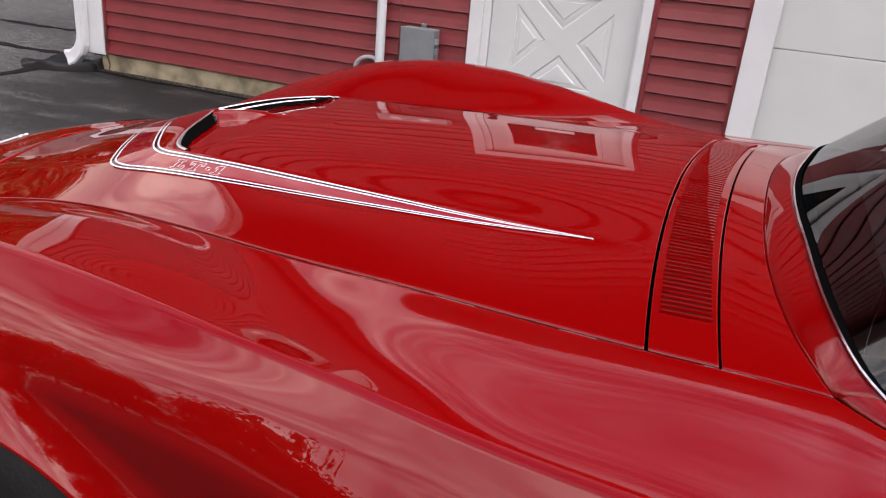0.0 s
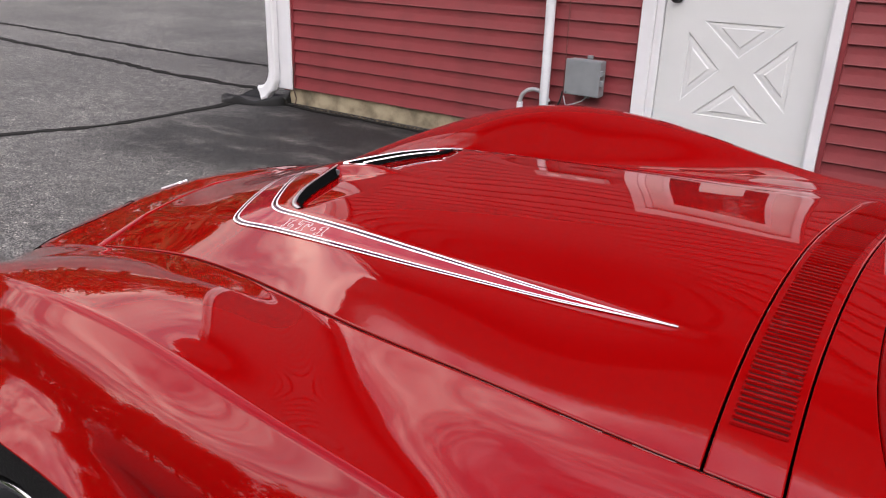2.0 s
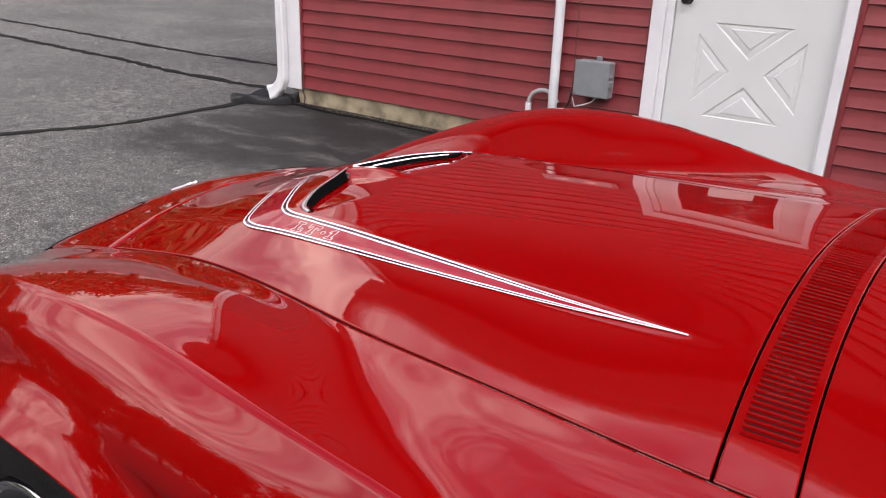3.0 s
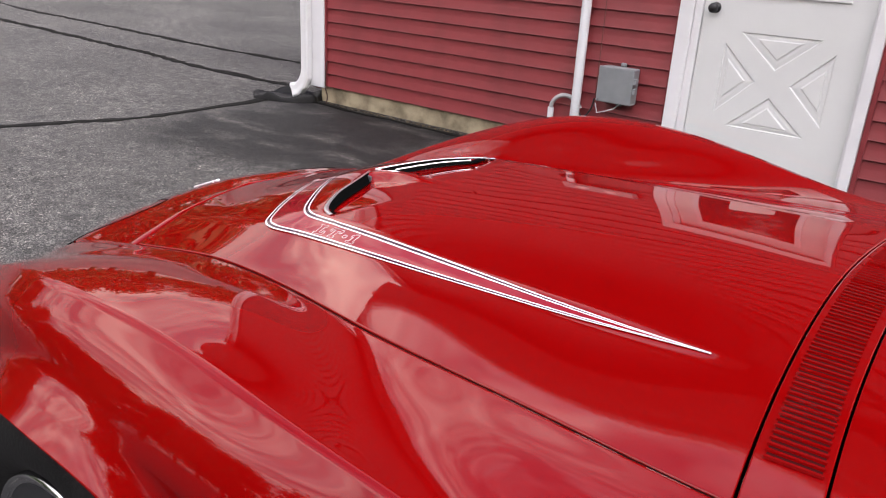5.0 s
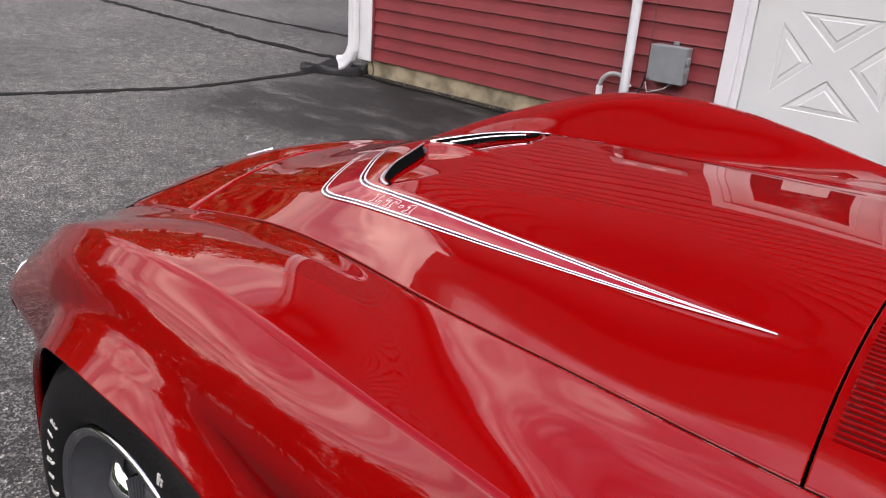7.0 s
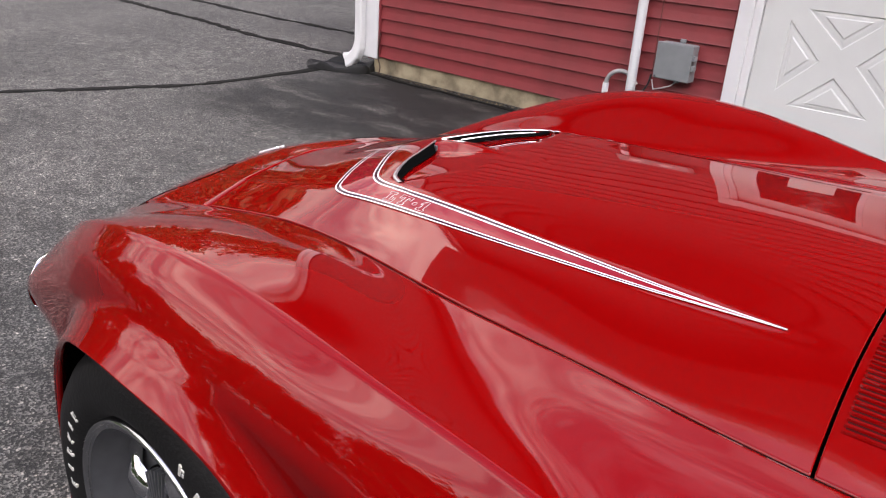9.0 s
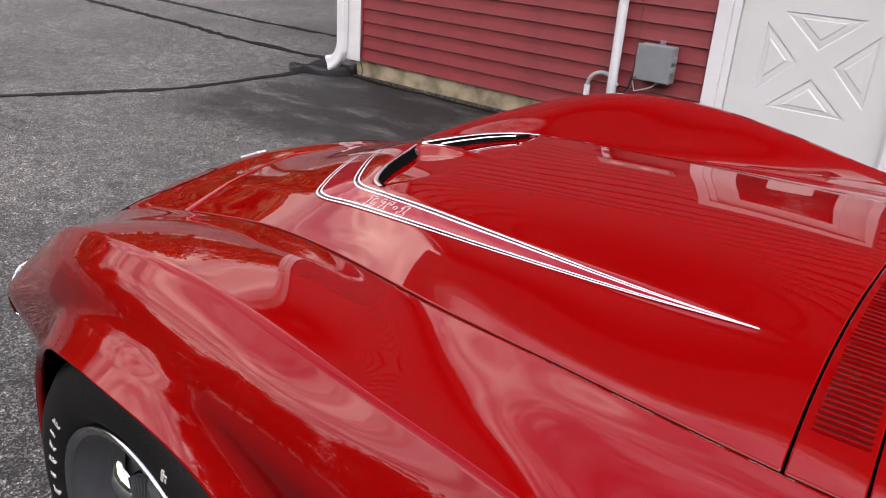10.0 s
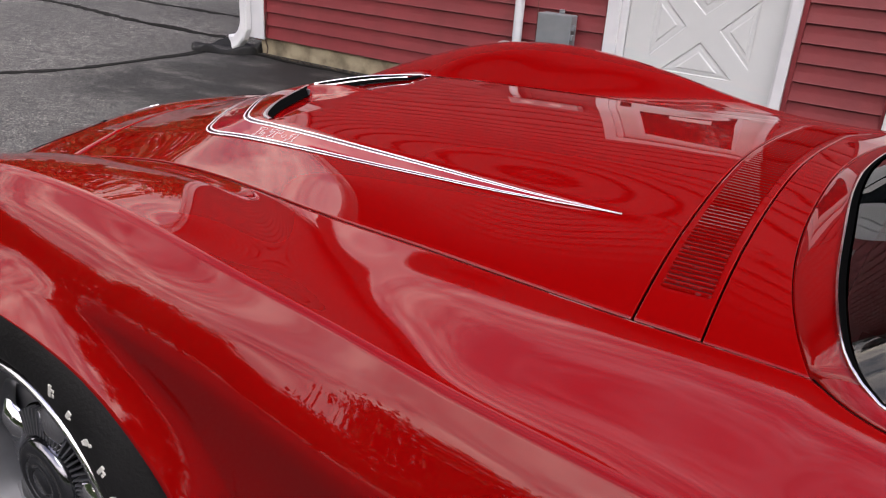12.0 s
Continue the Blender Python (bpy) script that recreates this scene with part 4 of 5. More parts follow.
def wheel(cx, cy, steer, side):
    w = part("wheel", bmesh.new(), STEEL, car, "steel rally wheel with a chrome trim ring and white-lettered tyre")
    w.matrix_basis = Matrix.Translation((cx, cy, 0.346)) @ Matrix.Rotation(radians(steer), 4, "Z") @ (Matrix.Identity(4) if side < 0 else Matrix.Rotation(math.pi, 4, "Z"))
    # outward is -y
    tyre = lathe([(0.2, 0.1), (0.219, -0.065), (0.231, -0.083), (0.25, -0.093), (0.28, -0.092), (0.306, -0.084), (0.327, -0.064), (0.339, -0.04), (0.345, 0), (0.348, 0.06), (0.32, 0.1), (0.25, 0.11), (0.2, 0.1)], "y", 96)
    part("vent_ring", lathe([(0.075, -0.0325), (0.077, -0.0345), (0.118, -0.0315), (0.124, -0.024)], "y", 72), DARK, w, "dark ring behind the fins", True)
    part("tyre", tyre, RUBBER, w, "black tyre with raised white letters", True)
    ring = lathe([(0.223, -0.07), (0.224, -0.08), (0.221, -0.087), (0.217, -0.0875), (0.214, -0.083), (0.21, -0.081), (0.208, -0.083), (0.206, -0.08)], "y", 96)
    part("trim_ring", ring, RING, w, "chrome trim ring", True)
    disc = lathe([(0.207, -0.08), (0.2, -0.065), (0.192, -0.04), (0.18, -0.02), (0.155, -0.018), (0.14, -0.025), (0.1, -0.03), (0.072, -0.032), (0.07, -0.02), (0.0, -0.02)], "y", 72)
    part("disc", disc, STEEL, w, "grey steel wheel face", True)
    cap = lathe([(1.14 * r, y) for r, y in ((0.0, -0.068), (0.018, -0.068), (0.02, -0.065), (0.023, -0.065), (0.025, -0.068), (0.036, -0.0675), (0.038, -0.0645), (0.041, -0.0645), (0.043, -0.067), (0.054, -0.066), (0.06, -0.062), (0.063, -0.054), (0.064, -0.02))], "y", 48)
    part("hub_cap", cap, CAP, w, "dark polished centre cap with rings", True)
    # thin radial fins on one shared mesh, on the wheel that comes into view
    if side < 0 and cx < 1:
        fin = None
        for k in range(60):
            if fin is None:
                bm = box(0.076, 0.118, -0.052, -0.02, -0.0016, 0.0016)
                for v in bm.verts:
                    if v.co.x > 0.1:
                        v.co.y += 0.008
                fin = part("fin", bm, STEEL, w)
                f = fin
            else:
                f = new("fin", fin.data)
                f.parent = w
            f.matrix_basis = Matrix.Rotation(2 * math.pi * k / 60, 4, "Y")
    for k in range(5):
        a = 2 * math.pi * (k + 0.917) / 5
        t = bmesh.new()
        rows = []
        for r, hw, d in ((0.075, 0.024, -0.036), (0.1, 0.024, -0.05), (0.13, 0.023, -0.05), (0.155, 0.023, -0.036), (0.18, 0.026, -0.022)):
            rows.append([(r, d + 0.012, -hw * 1.3), (r, d - 0.004, -hw), (r, d - 0.008, 0), (r, d - 0.004, hw), (r, d + 0.012, hw * 1.3)])
        merge(t, grid(rows))
        bmesh.ops.rotate(t, verts=t.verts, cent=(0, 0, 0), matrix=Matrix.Rotation(a, 3, "Y"))
        part("spoke", t, CHROME, w, "bright raised spoke", True)
    return w


WHEEL_FL = wheel(0.018, -0.755, 1.0, -1)
wheel(0.0, 0.762, 1.0, 1)
wheel(2.489, -0.762, 0, -1)
wheel(2.489, 0.762, 0, 1)


def sidewall_marks():
    """Worn raised lettering on the sidewall: unreadable, so plain bars."""
    for k, (a, r) in enumerate([(62, 0.286), (53, 0.286), (44, 0.287), (35, 0.286), (26, 0.285), (17, 0.284), (143, 0.268), (151, 0.268), (159, 0.267), (167, 0.266), (175, 0.266), (183, 0.265)]):
        y0 = -0.0935
        q = k % 3
        bm = box(-0.005, 0.001 + 0.002 * q, y0, -0.084, -0.011 + 0.003 * q, 0.010 - 0.002 * q, 0.0012)
        add_box(bm, -0.004, 0.008 - 0.002 * q, y0 + 0.0002, -0.084, 0.001 - 0.006 * q, 0.006 - 0.006 * q, 0.0012)
        if q != 1:
            add_box(bm, 0.003, 0.008, y0 + 0.0003, -0.084, -0.008 + 0.005 * q, -0.001 + 0.005 * q, 0.0012)
        bmesh.ops.rotate(bm, verts=bm.verts, cent=(0, 0, 0), matrix=Matrix.Rotation(0.25 * (q - 1), 3, "Y"))
        bmesh.ops.translate(bm, verts=bm.verts, vec=(0, 0, r - 0.012))
        bmesh.ops.rotate(bm, verts=bm.verts, cent=(0, 0, 0), matrix=Matrix.Rotation(radians(90 - a), 3, "Y"))
        part("sidewall_mark", bm, LETTER, WHEEL_FL, "raised white sidewall bar")


sidewall_marks()


def wheel_well(cx):
    for sg in (1, -1):
        rows = []
        arc = [(cx + 0.064 + (0.416 if i < 12 else 0.379) * math.cos(math.pi * i / 24), 0.345 + 0.39 * math.sin(math.pi * i / 24)) for i in range(25)]
        for x, z in [(arc[0][0], 0.16)] + arc + [(arc[-1][0], 0.16)]:
            rows.append([(x, sg * y, z) for y in (0.56, 0.7, side_y(x, max(z, 0.2)) - 0.006)])
        part("wheel_well", grid(rows), DARK, car, "black wheel well liner")
        part("wheel_well", box(cx - 0.34, cx + 0.4, sg * 0.57 - 0.01, sg * 0.57 + 0.01, 0.25, 0.62), DARK, car)


wheel_well(0.0)


# stripes
def ribbon(name, pts, half, material, lift, label):
    rows = []
    for i, (x, y) in enumerate(pts):
        a, b = Vector(pts[max(i - 1, 0)]), Vector(pts[min(i + 1, len(pts) - 1)])
        d = (b - a).normalized()
        hw = half(i / (len(pts) - 1)) if callable(half) else half
        rows.append([(x - d.y * hw * k, y + d.x * hw * k, skin_z(x - d.y * hw * k, y + d.x * hw * k) + lift) for k in (-1, 0, 1)])
    return part(name, grid(rows), material, hood, label, True)


def curve_through(keys, n=90):
    """A smooth plan curve through a few keys."""
    d = [0.0]
    for a, b in zip(keys, keys[1:]):
        d.append(d[-1] + math.hypot(b[0] - a[0], b[1] - a[1]))
    fx, fy = spline(d, [k[0] for k in keys]), spline(d, [k[1] for k in keys])
    return [(fx(d[-1] * i / n), fy(d[-1] * i / n)) for i in range(n + 1)]


def hood_stripes(sg):
    outer = [(x, y * sg) for x, y in curve_through([(0.7, 0.3185), (0.55, 0.326), (0.36, 0.333), (0.16, 0.334), (0.02, 0.330), (-0.09, 0.3225), (-0.15, 0.314), (-0.18, 0.298), (-0.196, 0.274), (-0.22, 0.235), (-0.265, 0.152), (-0.33, 0.03)])]
    inner = [(x, y * sg) for x, y in curve_through([(0.7, 0.3175), (0.55, 0.3165), (0.366, 0.308), (0.12, 0.290), (-0.0, 0.282), (-0.06, 0.277), (-0.1, 0.267), (-0.128, 0.245), (-0.16, 0.205), (-0.215, 0.125), (-0.28, 0.02)])]

    def shift(pts, d):
        res = []
        for i, (x, y) in enumerate(pts):
            a, b = Vector(pts[max(i - 1, 0)]), Vector(pts[min(i + 1, len(pts) - 1)])
            t = (b - a).normalized()
            k = max(0.12, min(1.0, (0.73 - x) / 0.55))
            res.append((x - t.y * d * k * sg, y + t.x * d * k * sg))
        return res

    def thin(t):
        return 0.0016 * min(1.0, 0.22 + t * 1.9) * (1 if t < 0.85 else max(0.25, 1 - (t - 0.85) * 5))
    for pts in (outer, inner):
        ribbon("stripe_gap", pts, lambda t: 0.0026 * min(1.0, 0.08 + t * 1.9), DECAL_DARK, 0.0009, "dark plum line between white stripes")
        for d in (0.0043, -0.0043):
            ribbon("stripe", shift(pts, d), thin, STRIPE_WHITE, 0.0012, "thin white stripe")
    rows = []
    for k in range(91):
        a, b = Vector(outer[k]), Vector(inner[k])
        rows.append([(p.x, p.y, skin_z(p.x, p.y) + 0.0006) for p in (a.lerp(b, j / 6) for j in range(7))])
    part("stripe_field", grid(rows), STRIPE_FILL, hood, "dark red stripe field", True)


hood_stripes(-1)
hood_stripes(1)


def engine_badge(sg):
    """Outlined engine letters between the stripes."""
    # slab-serif shapes: along, up; letter height 1
    ell = [(0, 0), (0.95, 0), (0.95, 0.42), (0.75, 0.42), (0.72, 0.22), (0.5, 0.22), (0.5, 0.8), (0.66, 0.8), (0.66, 1), (0, 1), (0, 0.8), (0.16, 0.8), (0.16, 0.2), (0, 0.2)]
    tee = [(0.28, 0), (0.84, 0), (0.84, 0.2), (0.72, 0.2), (0.72, 0.78), (0.92, 0.78), (0.94, 0.58), (1.12, 0.58), (1.12, 1), (0, 1), (0, 0.58), (0.18, 0.58), (0.2, 0.78), (0.4, 0.78), (0.4, 0.2), (0.28, 0.2)]
    dot = [(0, 0.4), (0.08, 0.32), (0.24, 0.32), (0.32, 0.4), (0.32, 0.56), (0.24, 0.64), (0.08, 0.64), (0, 0.56)]
    one = [(0, 0), (0.72, 0), (0.72, 0.2), (0.54, 0.2), (0.54, 1), (0.26, 1), (0, 0.78), (0, 0.6), (0.2, 0.68), (0.2, 0.2), (0, 0.2)]
    bm = bmesh.new()
    hgt = 0.026
    for shape, x0 in ((ell, -0.056), (tee, -0.024), (dot, 0.014), (one, 0.031)):
        loop = []
        for a, b in zip(shape, shape[1:] + shape[:1]):
            for k in range(3):
                u, v = a[0] + (b[0] - a[0]) * k / 3, a[1] + (b[1] - a[1]) * k / 3
                px, py = x0 + u * hgt, (v - 0.5) * hgt
                px, py = (0.024 + px, -0.3075 - 0.04 * px + py) if sg < 0 else (0.022 - px, 0.3045 + 0.04 * px - py)
                loop.append((px, py, skin_z(px, py) + 0.0012))
        loop.append(loop[0])
        merge(bm, tube(loop, 0.00042, 5))
    part("engine_lettering", bm, STRIPE_WHITE, hood, "outlined letters LT-1")


engine_badge(-1)
engine_badge(1)


def scoop(sg):
    """The opening under the raised rim: dark throat, slim bright trim along the rim, a bracket at its end."""
    path = curve_through(SLOT, 40)
    dark, bright, bar, lip = [], [], [], []
    for i, (x, y) in enumerate(path):
        a, b = Vector(path[max(i - 1, 0)]), Vector(path[min(i + 1, 40)])
        d = (b - a).normalized()
        n = Vector((d.y, -d.x))
        t = i / 40
        top = skin_z(x - n.x * 0.001, sg * (y - n.y * 0.001))
        deep = (0.0122 if sg < 0 else 0.0115) + 0.003 * math.sin(math.pi * t)
        wide = 0.0014 + (0.001 + 0.0056 * smooth01((t - 0.5) / 0.4) if sg < 0 else -0.0003)
        ends = smooth01(t / 0.05 + 0.3) * smooth01((1.04 - t) / 0.08)

        def at(k, h):
            return (x + n.x * k, sg * (y + n.y * k), top + h)

        def on(k, h):
            px, py = x + n.x * k, y + n.y * k
            return (px, sg * py, hood_z(px, sg * py) - 0.0105 * smooth01((1.0 - t) / 0.2) + h)
        dark.append([at(0.0015, 0.001), at(0.004, 0.0004), on(0.009 * ends + 0.002, 0.0022), on(deep * ends + 0.003, 0.0018)])
        bright.append([at(-0.0012, 0.0004), at(-0.0004, 0.0022), at(wide * 0.7, 0.0024), at(wide, 0.0008)])
        bar.append([Vector(at(0.004, 0.0004)).lerp(Vector(on(0.009 * ends + 0.002, 0.0022)), u) + Vector((0, 0, 0.0016)) for u in (0.44, 0.51, 0.58)])
        lip.append([on(deep * ends + 0.003, 0.0022), on(deep * ends + 0.0042, 0.0026)])
    part("scoop_opening", grid(dark), DARK, hood, "dark hood scoop opening", True)
    part("scoop_trim", grid(bright), SATIN, hood, "slim bright scoop trim", True)
    if sg > 0:
        part("scoop_bar", grid(bar[6:33]), RING, hood, "metal bar inside the scoop", True)
        # thin bright strip stands in for a reflection on the floor's edge
        part("scoop_reflection", grid(lip[13:33]), SATIN, hood, "bright strip drawn as a reflection along the scoop's floor", True)
        (ex, ey), h = path[37], 0.006
        z = hood_z(ex, ey)
        part("scoop_bracket", box(ex - 0.003, ex + 0.016, ey - 0.008, ey - 0.002, z - 0.008, z + h, 0.0015), RING, hood, "small metal bracket at the scoop's end")
    else:
        ex, ey = path[3]
        z = hood_z(ex, -ey)
        part("scoop_bracket", box(ex + 0.004, ex + 0.016, -ey - 0.004, -ey + 0.002, z - 0.012, z + 0.006, 0.0015), STEEL, hood, "small grey bracket in the scoop")


scoop(-1)
scoop(1)


# windscreen and cabin
def cabin():
    rows, border = [], []
    for i in range(25):
        t = i / 24
        r = []
        for j in range(49):
            s = -1 + 2 * j / 48
            s = s * (1.3 - 0.3 * s * s)
            y = abs(s) * 0.612
            x = glass_x(y) * (1 - t) + (1.43 + 0.03 * s * s) * t
            z = glass_z(y) * (1 - t) + (1.17 - 0.03 * s * s) * t + 0.035 * math.sin(math.pi * t)
            r.append((x, s * (0.612 - 0.07 * t), z))
        rows.append(r)
    for j in range(49):
        a, b = Vector(rows[0][j]), Vector(rows[1][j])
        wd = 0.35 * (1 - (abs(j - 24) / 24) ** 3)
        border.append([tuple(a.lerp(b, wd * k) + Vector((-0.002, 0, 0.0015))) for k in (0, 0.5, 1)])
    part("glass_border", grid(border), DARK, car, "black band along the glass edge", True)
    wind = part("windscreen", grid(rows), None, car, "curved tinted windscreen", True)
    g = bpy.data.materials.new("windscreen_glass")
    g.use_nodes = True
    nt = g.node_tree
    nt.nodes.clear()
    out = nt.nodes.new("ShaderNodeOutputMaterial")
    mx = nt.nodes.new("ShaderNodeMixShader")
    fr = nt.nodes.new("ShaderNodeFresnel")
    fr.inputs["IOR"].default_value = 1.75
    tr = nt.nodes.new("ShaderNodeBsdfTransparent")
    tr.inputs["Color"].default_value = (0.45, 0.52, 0.5, 1)
    gl = nt.nodes.new("ShaderNodeBsdfGlossy")
    gl.inputs["Roughness"].default_value = 0.01
    nt.links.new(fr.outputs["Fac"], mx.inputs["Fac"])
    nt.links.new(tr.outputs["BSDF"], mx.inputs[1])
    nt.links.new(gl.outputs["BSDF"], mx.inputs[2])
    nt.links.new(mx.outputs["Shader"], out.inputs["Surface"])
    wind.data.materials.append(g)
    edge = [Vector(p) for p in rows[0]]
    part("windscreen_seal", tube([(p.x + 0.001, p.y, p.z - 0.002) for p in edge], 0.004, 8), DARK, car, "black rubber seal", True)
    part("windscreen_trim", tube([(p.x - 0.004, p.y, p.z + 0.0015) for p in edge], 0.0018, 8), CHROME, car, "thin bright trim", True)
    # side pillars and roof
    for sg in (-1, 1):
        k = -1 if sg > 0 else 0
        part("pillar", tube([(r[k][0], r[k][1] + sg * 0.006, r[k][2] - 0.008) for r in rows[6:]], 0.011, 10), PAINT, car, "", True)
    roof_rows = []
    for i in range(14):
        t = i / 13
        x = 1.46 + 1.25 * t
        roof_rows.append([(x, s * (0.54 - 0.1 * t * t), 1.17 - 0.03 * s * s + 0.03 * math.sin(math.pi * t) - 0.24 * t ** 3) for s in np.linspace(-1, 1, 17)])
    ob = part("roof", grid(roof_rows), PAINT, car, "", True)
    ob.modifiers.new("thickness", "SOLIDIFY").thickness = 0.02
    dash = [[(1.06 + 0.28 * t, y, 0.85 + 0.012 * math.sin(t * 3) - 0.14 * max(0, t - 0.75) * 4) for y in np.linspace(-0.56, 0.56, 12)] for t in np.linspace(0, 1, 10)]
    part("dashboard", grid(dash), BLACK, car, "black dashboard top", True)
    part("cabin_floor", box(0.98, 2.6, -0.66, 0.66, 0.3, 0.34), DARK, car)
    for sg in (-1, 1):
        bm = box(1.75, 1.95, sg * 0.35 - 0.24, sg * 0.35 + 0.24, 0.35, 1.02, 0.05, 3)
        part("seat", bm, BLACK, car, "black high-back seat", True)


cabin()


def rear_body():
    xs = [X_DOOR + 0.004, 1.3, 1.6, 1.9, 2.1, 2.3, 2.489, 2.7, 2.9, 3.1, 3.3, 3.5, 3.62]
    yk = spline(xs, [0.79, 0.79, 0.785, 0.785, 0.79, 0.8, 0.8, 0.79, 0.77, 0.74, 0.7, 0.62, 0.5])
    zk = spline(xs, [0.797, 0.795, 0.793, 0.80, 0.83, 0.87, 0.88, 0.87, 0.855, 0.84, 0.82, 0.79, 0.72])
    wk = spline(xs, [0.855, 0.85, 0.845, 0.85, 0.87, 0.88, 0.88, 0.875, 0.86, 0.83, 0.78, 0.68, 0.52])

    def low(x):
        return 0.345 + math.sqrt(max(0.4 ** 2 - (x - 2.489) ** 2, 0)) if abs(x - 2.489) < 0.4 else (0.2 if x < 2.9 else 0.3)
    for name, xa, xb, lab in (("door_panel", X_DOOR + 0.004, 1.98, "red door"), ("rear_quarter", 1.984, 3.62, "red rear quarter")):
        for sg in (-1, 1):
            rows = []
            for x in np.linspace(xa, xb, 90):
                y, z, w, lo = yk(x), zk(x), wk(x), low(x)
                k = [(y - 0.35, z - 0.02), (y - 0.17, z + 0.005), (y, z), (y + 0.62 * (w - y), z - 0.05), (w, max(z - 0.16, lo + 0.012)), (w - 0.01, lo + 0.45 * max(z - 0.16 - lo, 0.01)), (w - (0.05 if lo < 0.25 else 0.012), lo)]
                rows.append([(x, sg * a, b) for a, b in hermite(k, (2,), 5)[5:]])
            ob = part(name, grid(rows), PAINT, car, lab, True)
            m = ob.modifiers.new("thickness", "SOLIDIFY")
            m.thickness, m.offset = 0.012, 0
    deck = [[(x, s * (yk(x) - 0.17), zk(x) + 0.004 + 0.02 * (1 - s * s)) for s in np.linspace(-1, 1, 17)] for x in np.linspace(2.6, 3.6, 14)]
    part("rear_deck", grid(deck), PAINT, car, "", True)


rear_body()


def bumper():
    """Slim chrome blade across the nose; its ends widen and wrap round the corners, standing off the body."""
    pts = [(-1.045 + 0.33 * abs(s) ** 2.6, s * (0.694 + 0.008 * s * s), 0.438 + 0.036 * s ** 4) for s in (-1 + k / 24 for k in range(49))]
    rows = []
    for i, p in enumerate(pts):
        a, b = Vector(pts[max(i - 1, 0)]), Vector(pts[min(i + 1, 48)])
        d = (b - a).normalized()
        out = Vector((-abs(d.y), d.x if (d.x > 0) == (p[1] > 0) else -d.x, 0)).normalized()
        tall = 0.036 + 0.026 * smooth01((abs(i - 24) / 24 - 0.55) / 0.4) - 0.02 * smooth01((abs(i - 24) / 24 - 0.96) / 0.04)
        rows.append([Vector(p) + out * o + Vector((0, 0, h * tall)) for o, h in ((-0.004, 0.96), (0.004, 1.0), (0.012, 0.85), (0.018, 0.4), (0.019, 0.0), (0.018, -0.4), (0.012, -0.85), (0.004, -1.0), (-0.004, -0.96))])
    ob = part("front_bumper", grid(rows), CHROME, car, "slim chrome front bumper", True)
    m = ob.modifiers.new("thickness", "SOLIDIFY")
    m.thickness, m.offset = 0.003, -1


bumper()


def nose_emblem():
    e = part("emblem", bmesh.new(), CHROME, car, "small chrome and white nose emblem")
    for dy, ang, m in ((-0.012, 0.5, STRIPE_WHITE), (0.012, -0.5, CHROME)):
        bm = box(-0.035, 0.035, -0.011, 0.011, 0, 0.004, 0.001)
        bmesh.ops.rotate(bm, verts=bm.verts, cent=(0, 0, 0), matrix=Matrix.Rotation(ang, 3, "Z"))
        bmesh.ops.rotate(bm, verts=bm.verts, cent=(0, 0, 0), matrix=Matrix.Rotation(-0.42, 3, "Y"))
        bmesh.ops.translate(bm, verts=bm.verts, vec=(-0.80, dy, nose_z(-0.80, 0.02) + 0.006))
        part("flag", bm, m, e)


nose_emblem()


headlight_cover(-1)
headlight_cover(1)


def closing_panels():
    """Grille opening below the nose, tail panel, side and rear glass."""
    front = [[(-1.015 + 0.11 * (y / 0.42) ** 2 + 0.05 * t, y, 0.455 - 0.2 * t) for t in np.linspace(0, 1, 5)] for y in np.linspace(-0.42, 0.42, 21)]
    part("grille_opening", grid(front), BLACK, car, "black grille opening below the nose", True)
    tail = [[(3.62 - 0.04 * t, y, 0.72 - 0.4 * t) for t in np.linspace(0, 1, 5)] for y in np.linspace(-0.52, 0.52, 15)]
    part("tail_panel", grid(tail), PAINT, car, "red tail panel", True)
    for sg in (-1, 1):
        pane = [[(1.2 + 1.2 * u + 0.25 * (1 - u) * t, sg * (0.64 - 0.1 * t), 0.82 + (0.32 - 0.06 * u * u) * t * min(1, 0.3 + 2.2 * u)) for t in np.linspace(0, 1, 6)] for u in np.linspace(0, 1, 10)]
        part("side_window", grid(pane), GLASS, car, "dark side window", True)
    back = [[(2.62 + 0.16 * t, y * (1 - 0.05 * t), 1.02 - 0.16 * t) for t in np.linspace(0, 1, 4)] for y in np.linspace(-0.46, 0.46, 9)]
    part("rear_window", grid(back), GLASS, car, "dark rear window", True)


closing_panels()


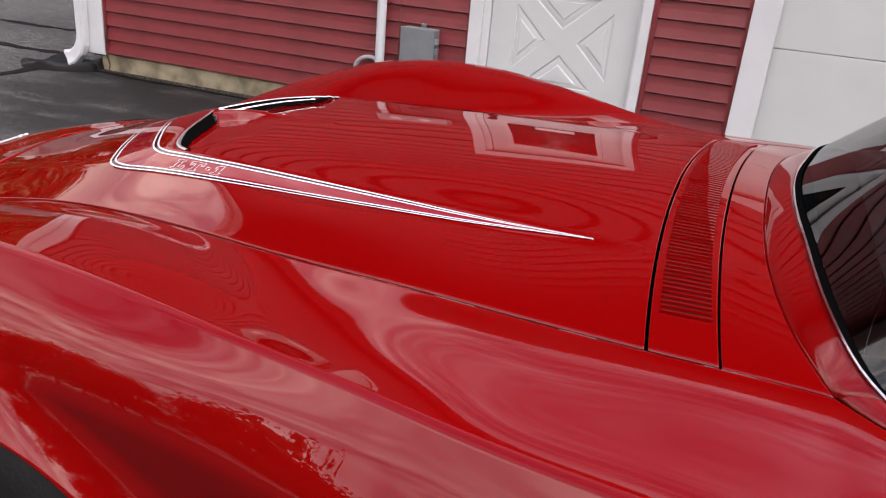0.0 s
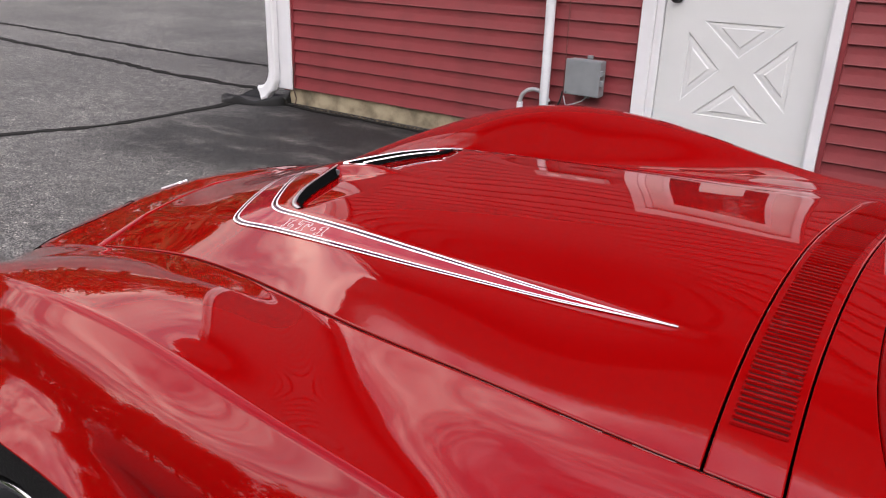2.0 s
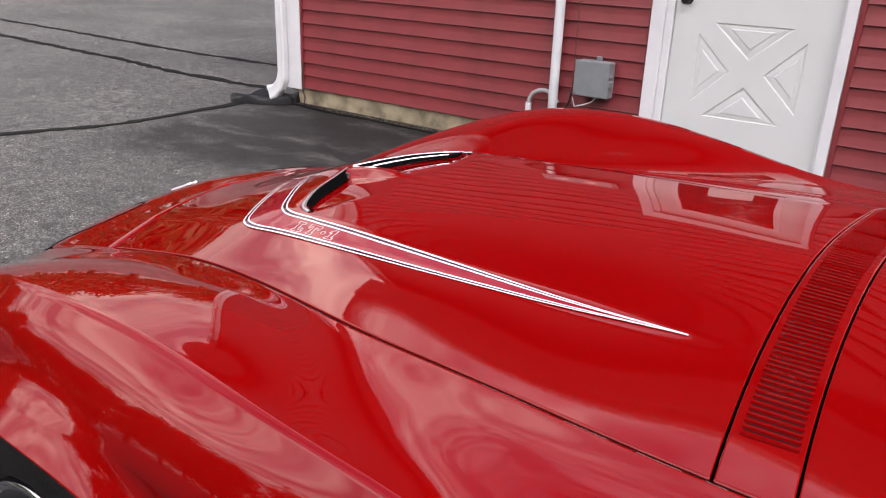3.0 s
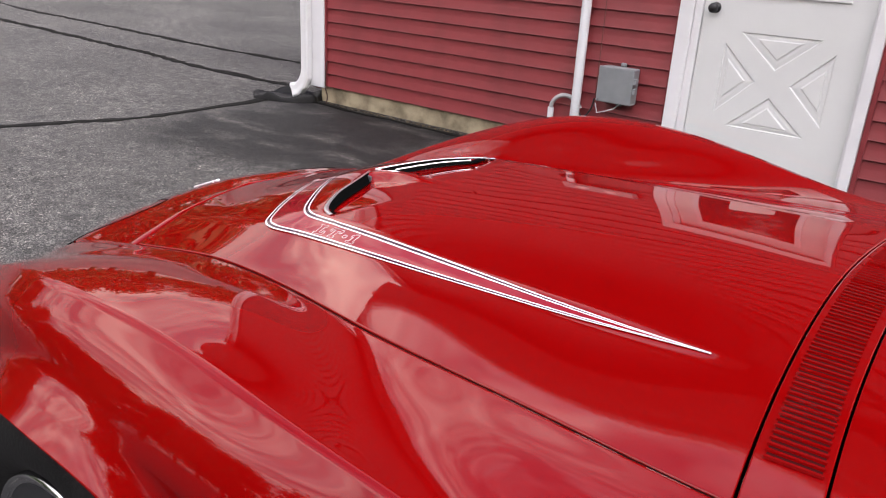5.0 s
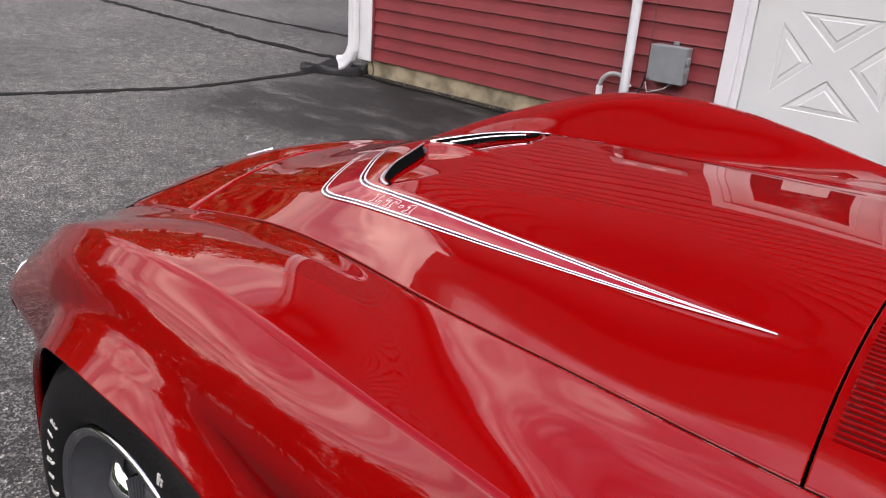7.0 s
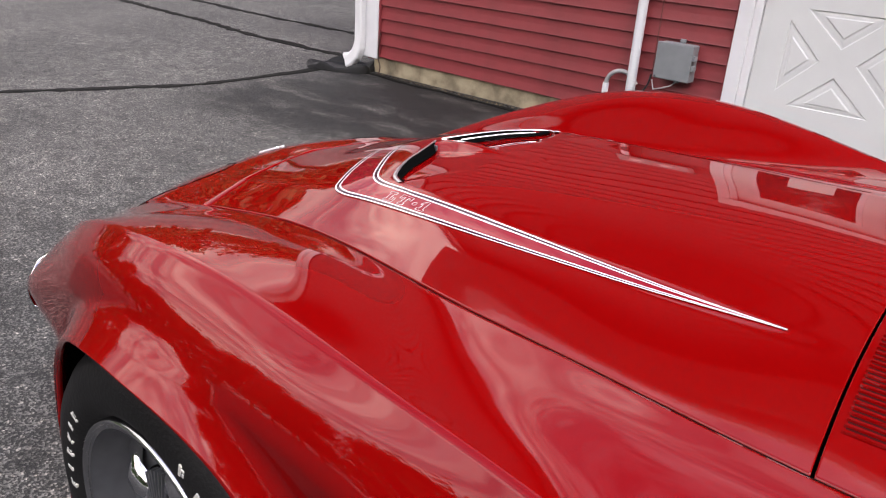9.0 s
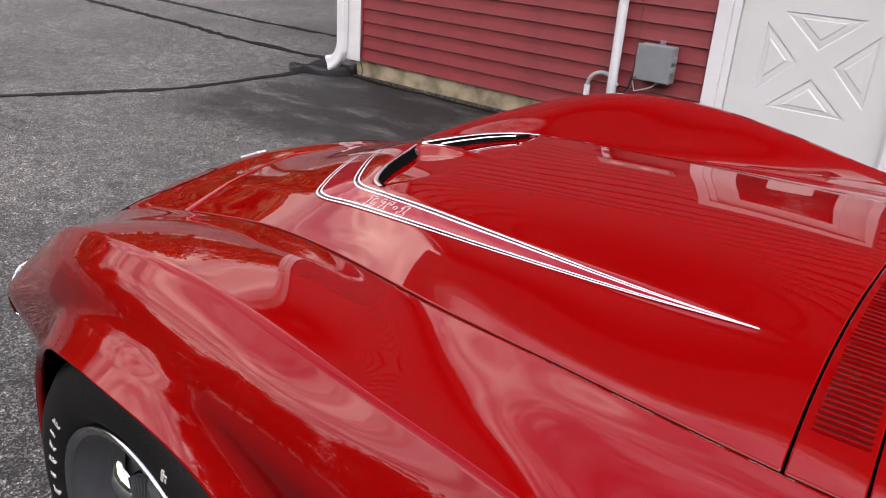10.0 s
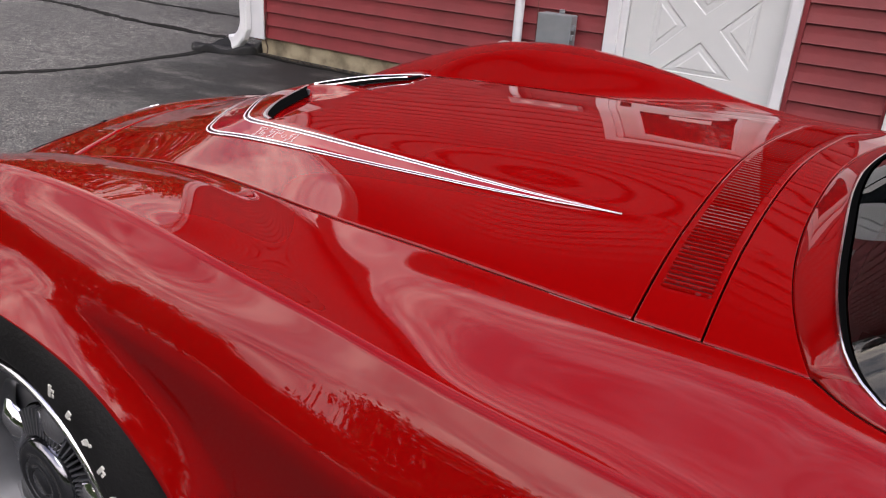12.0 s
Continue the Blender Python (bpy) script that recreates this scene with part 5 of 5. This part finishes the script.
# ================= woods round the lot =================
def woods():
    """Broadleaf woods that ring the lot: trunks and many leaf clumps in one mesh."""
    rng = np.random.default_rng(11)
    leaves, sizes, trunks = [], [], []

    def clump(c, spread, n, small):
        leaves.append(np.array(c) + np.clip(rng.normal(size=(n, 3)), -1.5, 1.5) * np.array(spread))
        sizes.append(small * (0.7 + 0.7 * rng.random(n)))

    def tree(x, y, h):
        trunks.append((x, y, h))
        for _ in range(46):
            a, share = rng.random() * 6.283, 0.2 + 0.76 * rng.random()
            rad = h * 0.25 * math.sin(min(1, (1.06 - share) * 1.6) * 1.5) * rng.random()
            s = h * (0.045 + 0.035 * rng.random())
            clump((x + math.cos(a) * rad, y + math.sin(a) * rad, h * share), (s, s, s * 0.75), 95, 0.15)
    for i in range(68):
        a = radians(112 + 246 * i / 67 + rng.uniform(-2, 2))
        west = a < radians(202)
        d = 23 + 6 * rng.random() + (5 if west else 0)
        tree(d * math.cos(a) * 1.1, -4 + d * math.sin(a), 8.7 + 2.2 * rng.random() if west else 11.0 + 1.6 * rng.random())
    for i in range(170):
        a = radians(110 + 250 * i / 169)
        d = 22 + 6 * rng.random() + (5 if a < radians(202) else 0)
        clump((d * math.cos(a) * 1.1, -4 + d * math.sin(a), 1.1 + 1.2 * rng.random()), (0.9, 0.9, 0.8), 70, 0.15)
    # each leaf spray is one four-cornered blade with its own tilt
    c, size = np.concatenate(leaves), np.concatenate(sizes)[:, None]
    c[:, 2] = np.maximum(c[:, 2], 0.1)
    u = rng.normal(size=c.shape)
    u /= np.linalg.norm(u, axis=1)[:, None]
    v = np.cross(u, rng.normal(size=c.shape))
    v /= np.linalg.norm(v, axis=1)[:, None]
    verts = np.stack([c - u * size * 1.2, c - v * size * 0.7, c + u * size * 1.2, c + v * size * 0.7], 1).reshape(-1, 3).tolist()
    faces = np.arange(len(verts)).reshape(-1, 4).tolist()
    for x, y, h in trunks:
        k0 = len(verts)
        for z, r in ((0, 0.22), (h * 0.3, 0.17), (h * 0.75, 0.06)):
            verts.extend((x + r * math.cos(i * 1.047) + 0.01 * z, y + r * math.sin(i * 1.047), z) for i in range(6))
        for j in range(2):
            faces.extend((k0 + j * 6 + i, k0 + j * 6 + (i + 1) % 6, k0 + j * 6 + 6 + (i + 1) % 6, k0 + j * 6 + 6 + i) for i in range(6))
    me = bpy.data.meshes.new("woods")
    me.from_pydata(verts, [], faces)
    m = bpy.data.materials.new("foliage")
    m.use_nodes = True
    b = m.node_tree.nodes["Principled BSDF"]
    geo = m.node_tree.nodes.new("ShaderNodeNewGeometry")
    r = m.node_tree.nodes.new("ShaderNodeValToRGB")
    r.color_ramp.elements[0].color, r.color_ramp.elements[1].color = (0.028, 0.054, 0.012, 1), (0.078, 0.125, 0.03, 1)
    m.node_tree.links.new(geo.outputs["Random Per Island"], r.inputs["Fac"])
    m.node_tree.links.new(r.outputs["Color"], b.inputs["Base Color"])
    b.inputs["Roughness"].default_value = 0.6
    me.materials.append(m)
    return tagged(new("woods", me), "green broadleaf woods beyond the lot", "trees", kind="stuff")


woods()
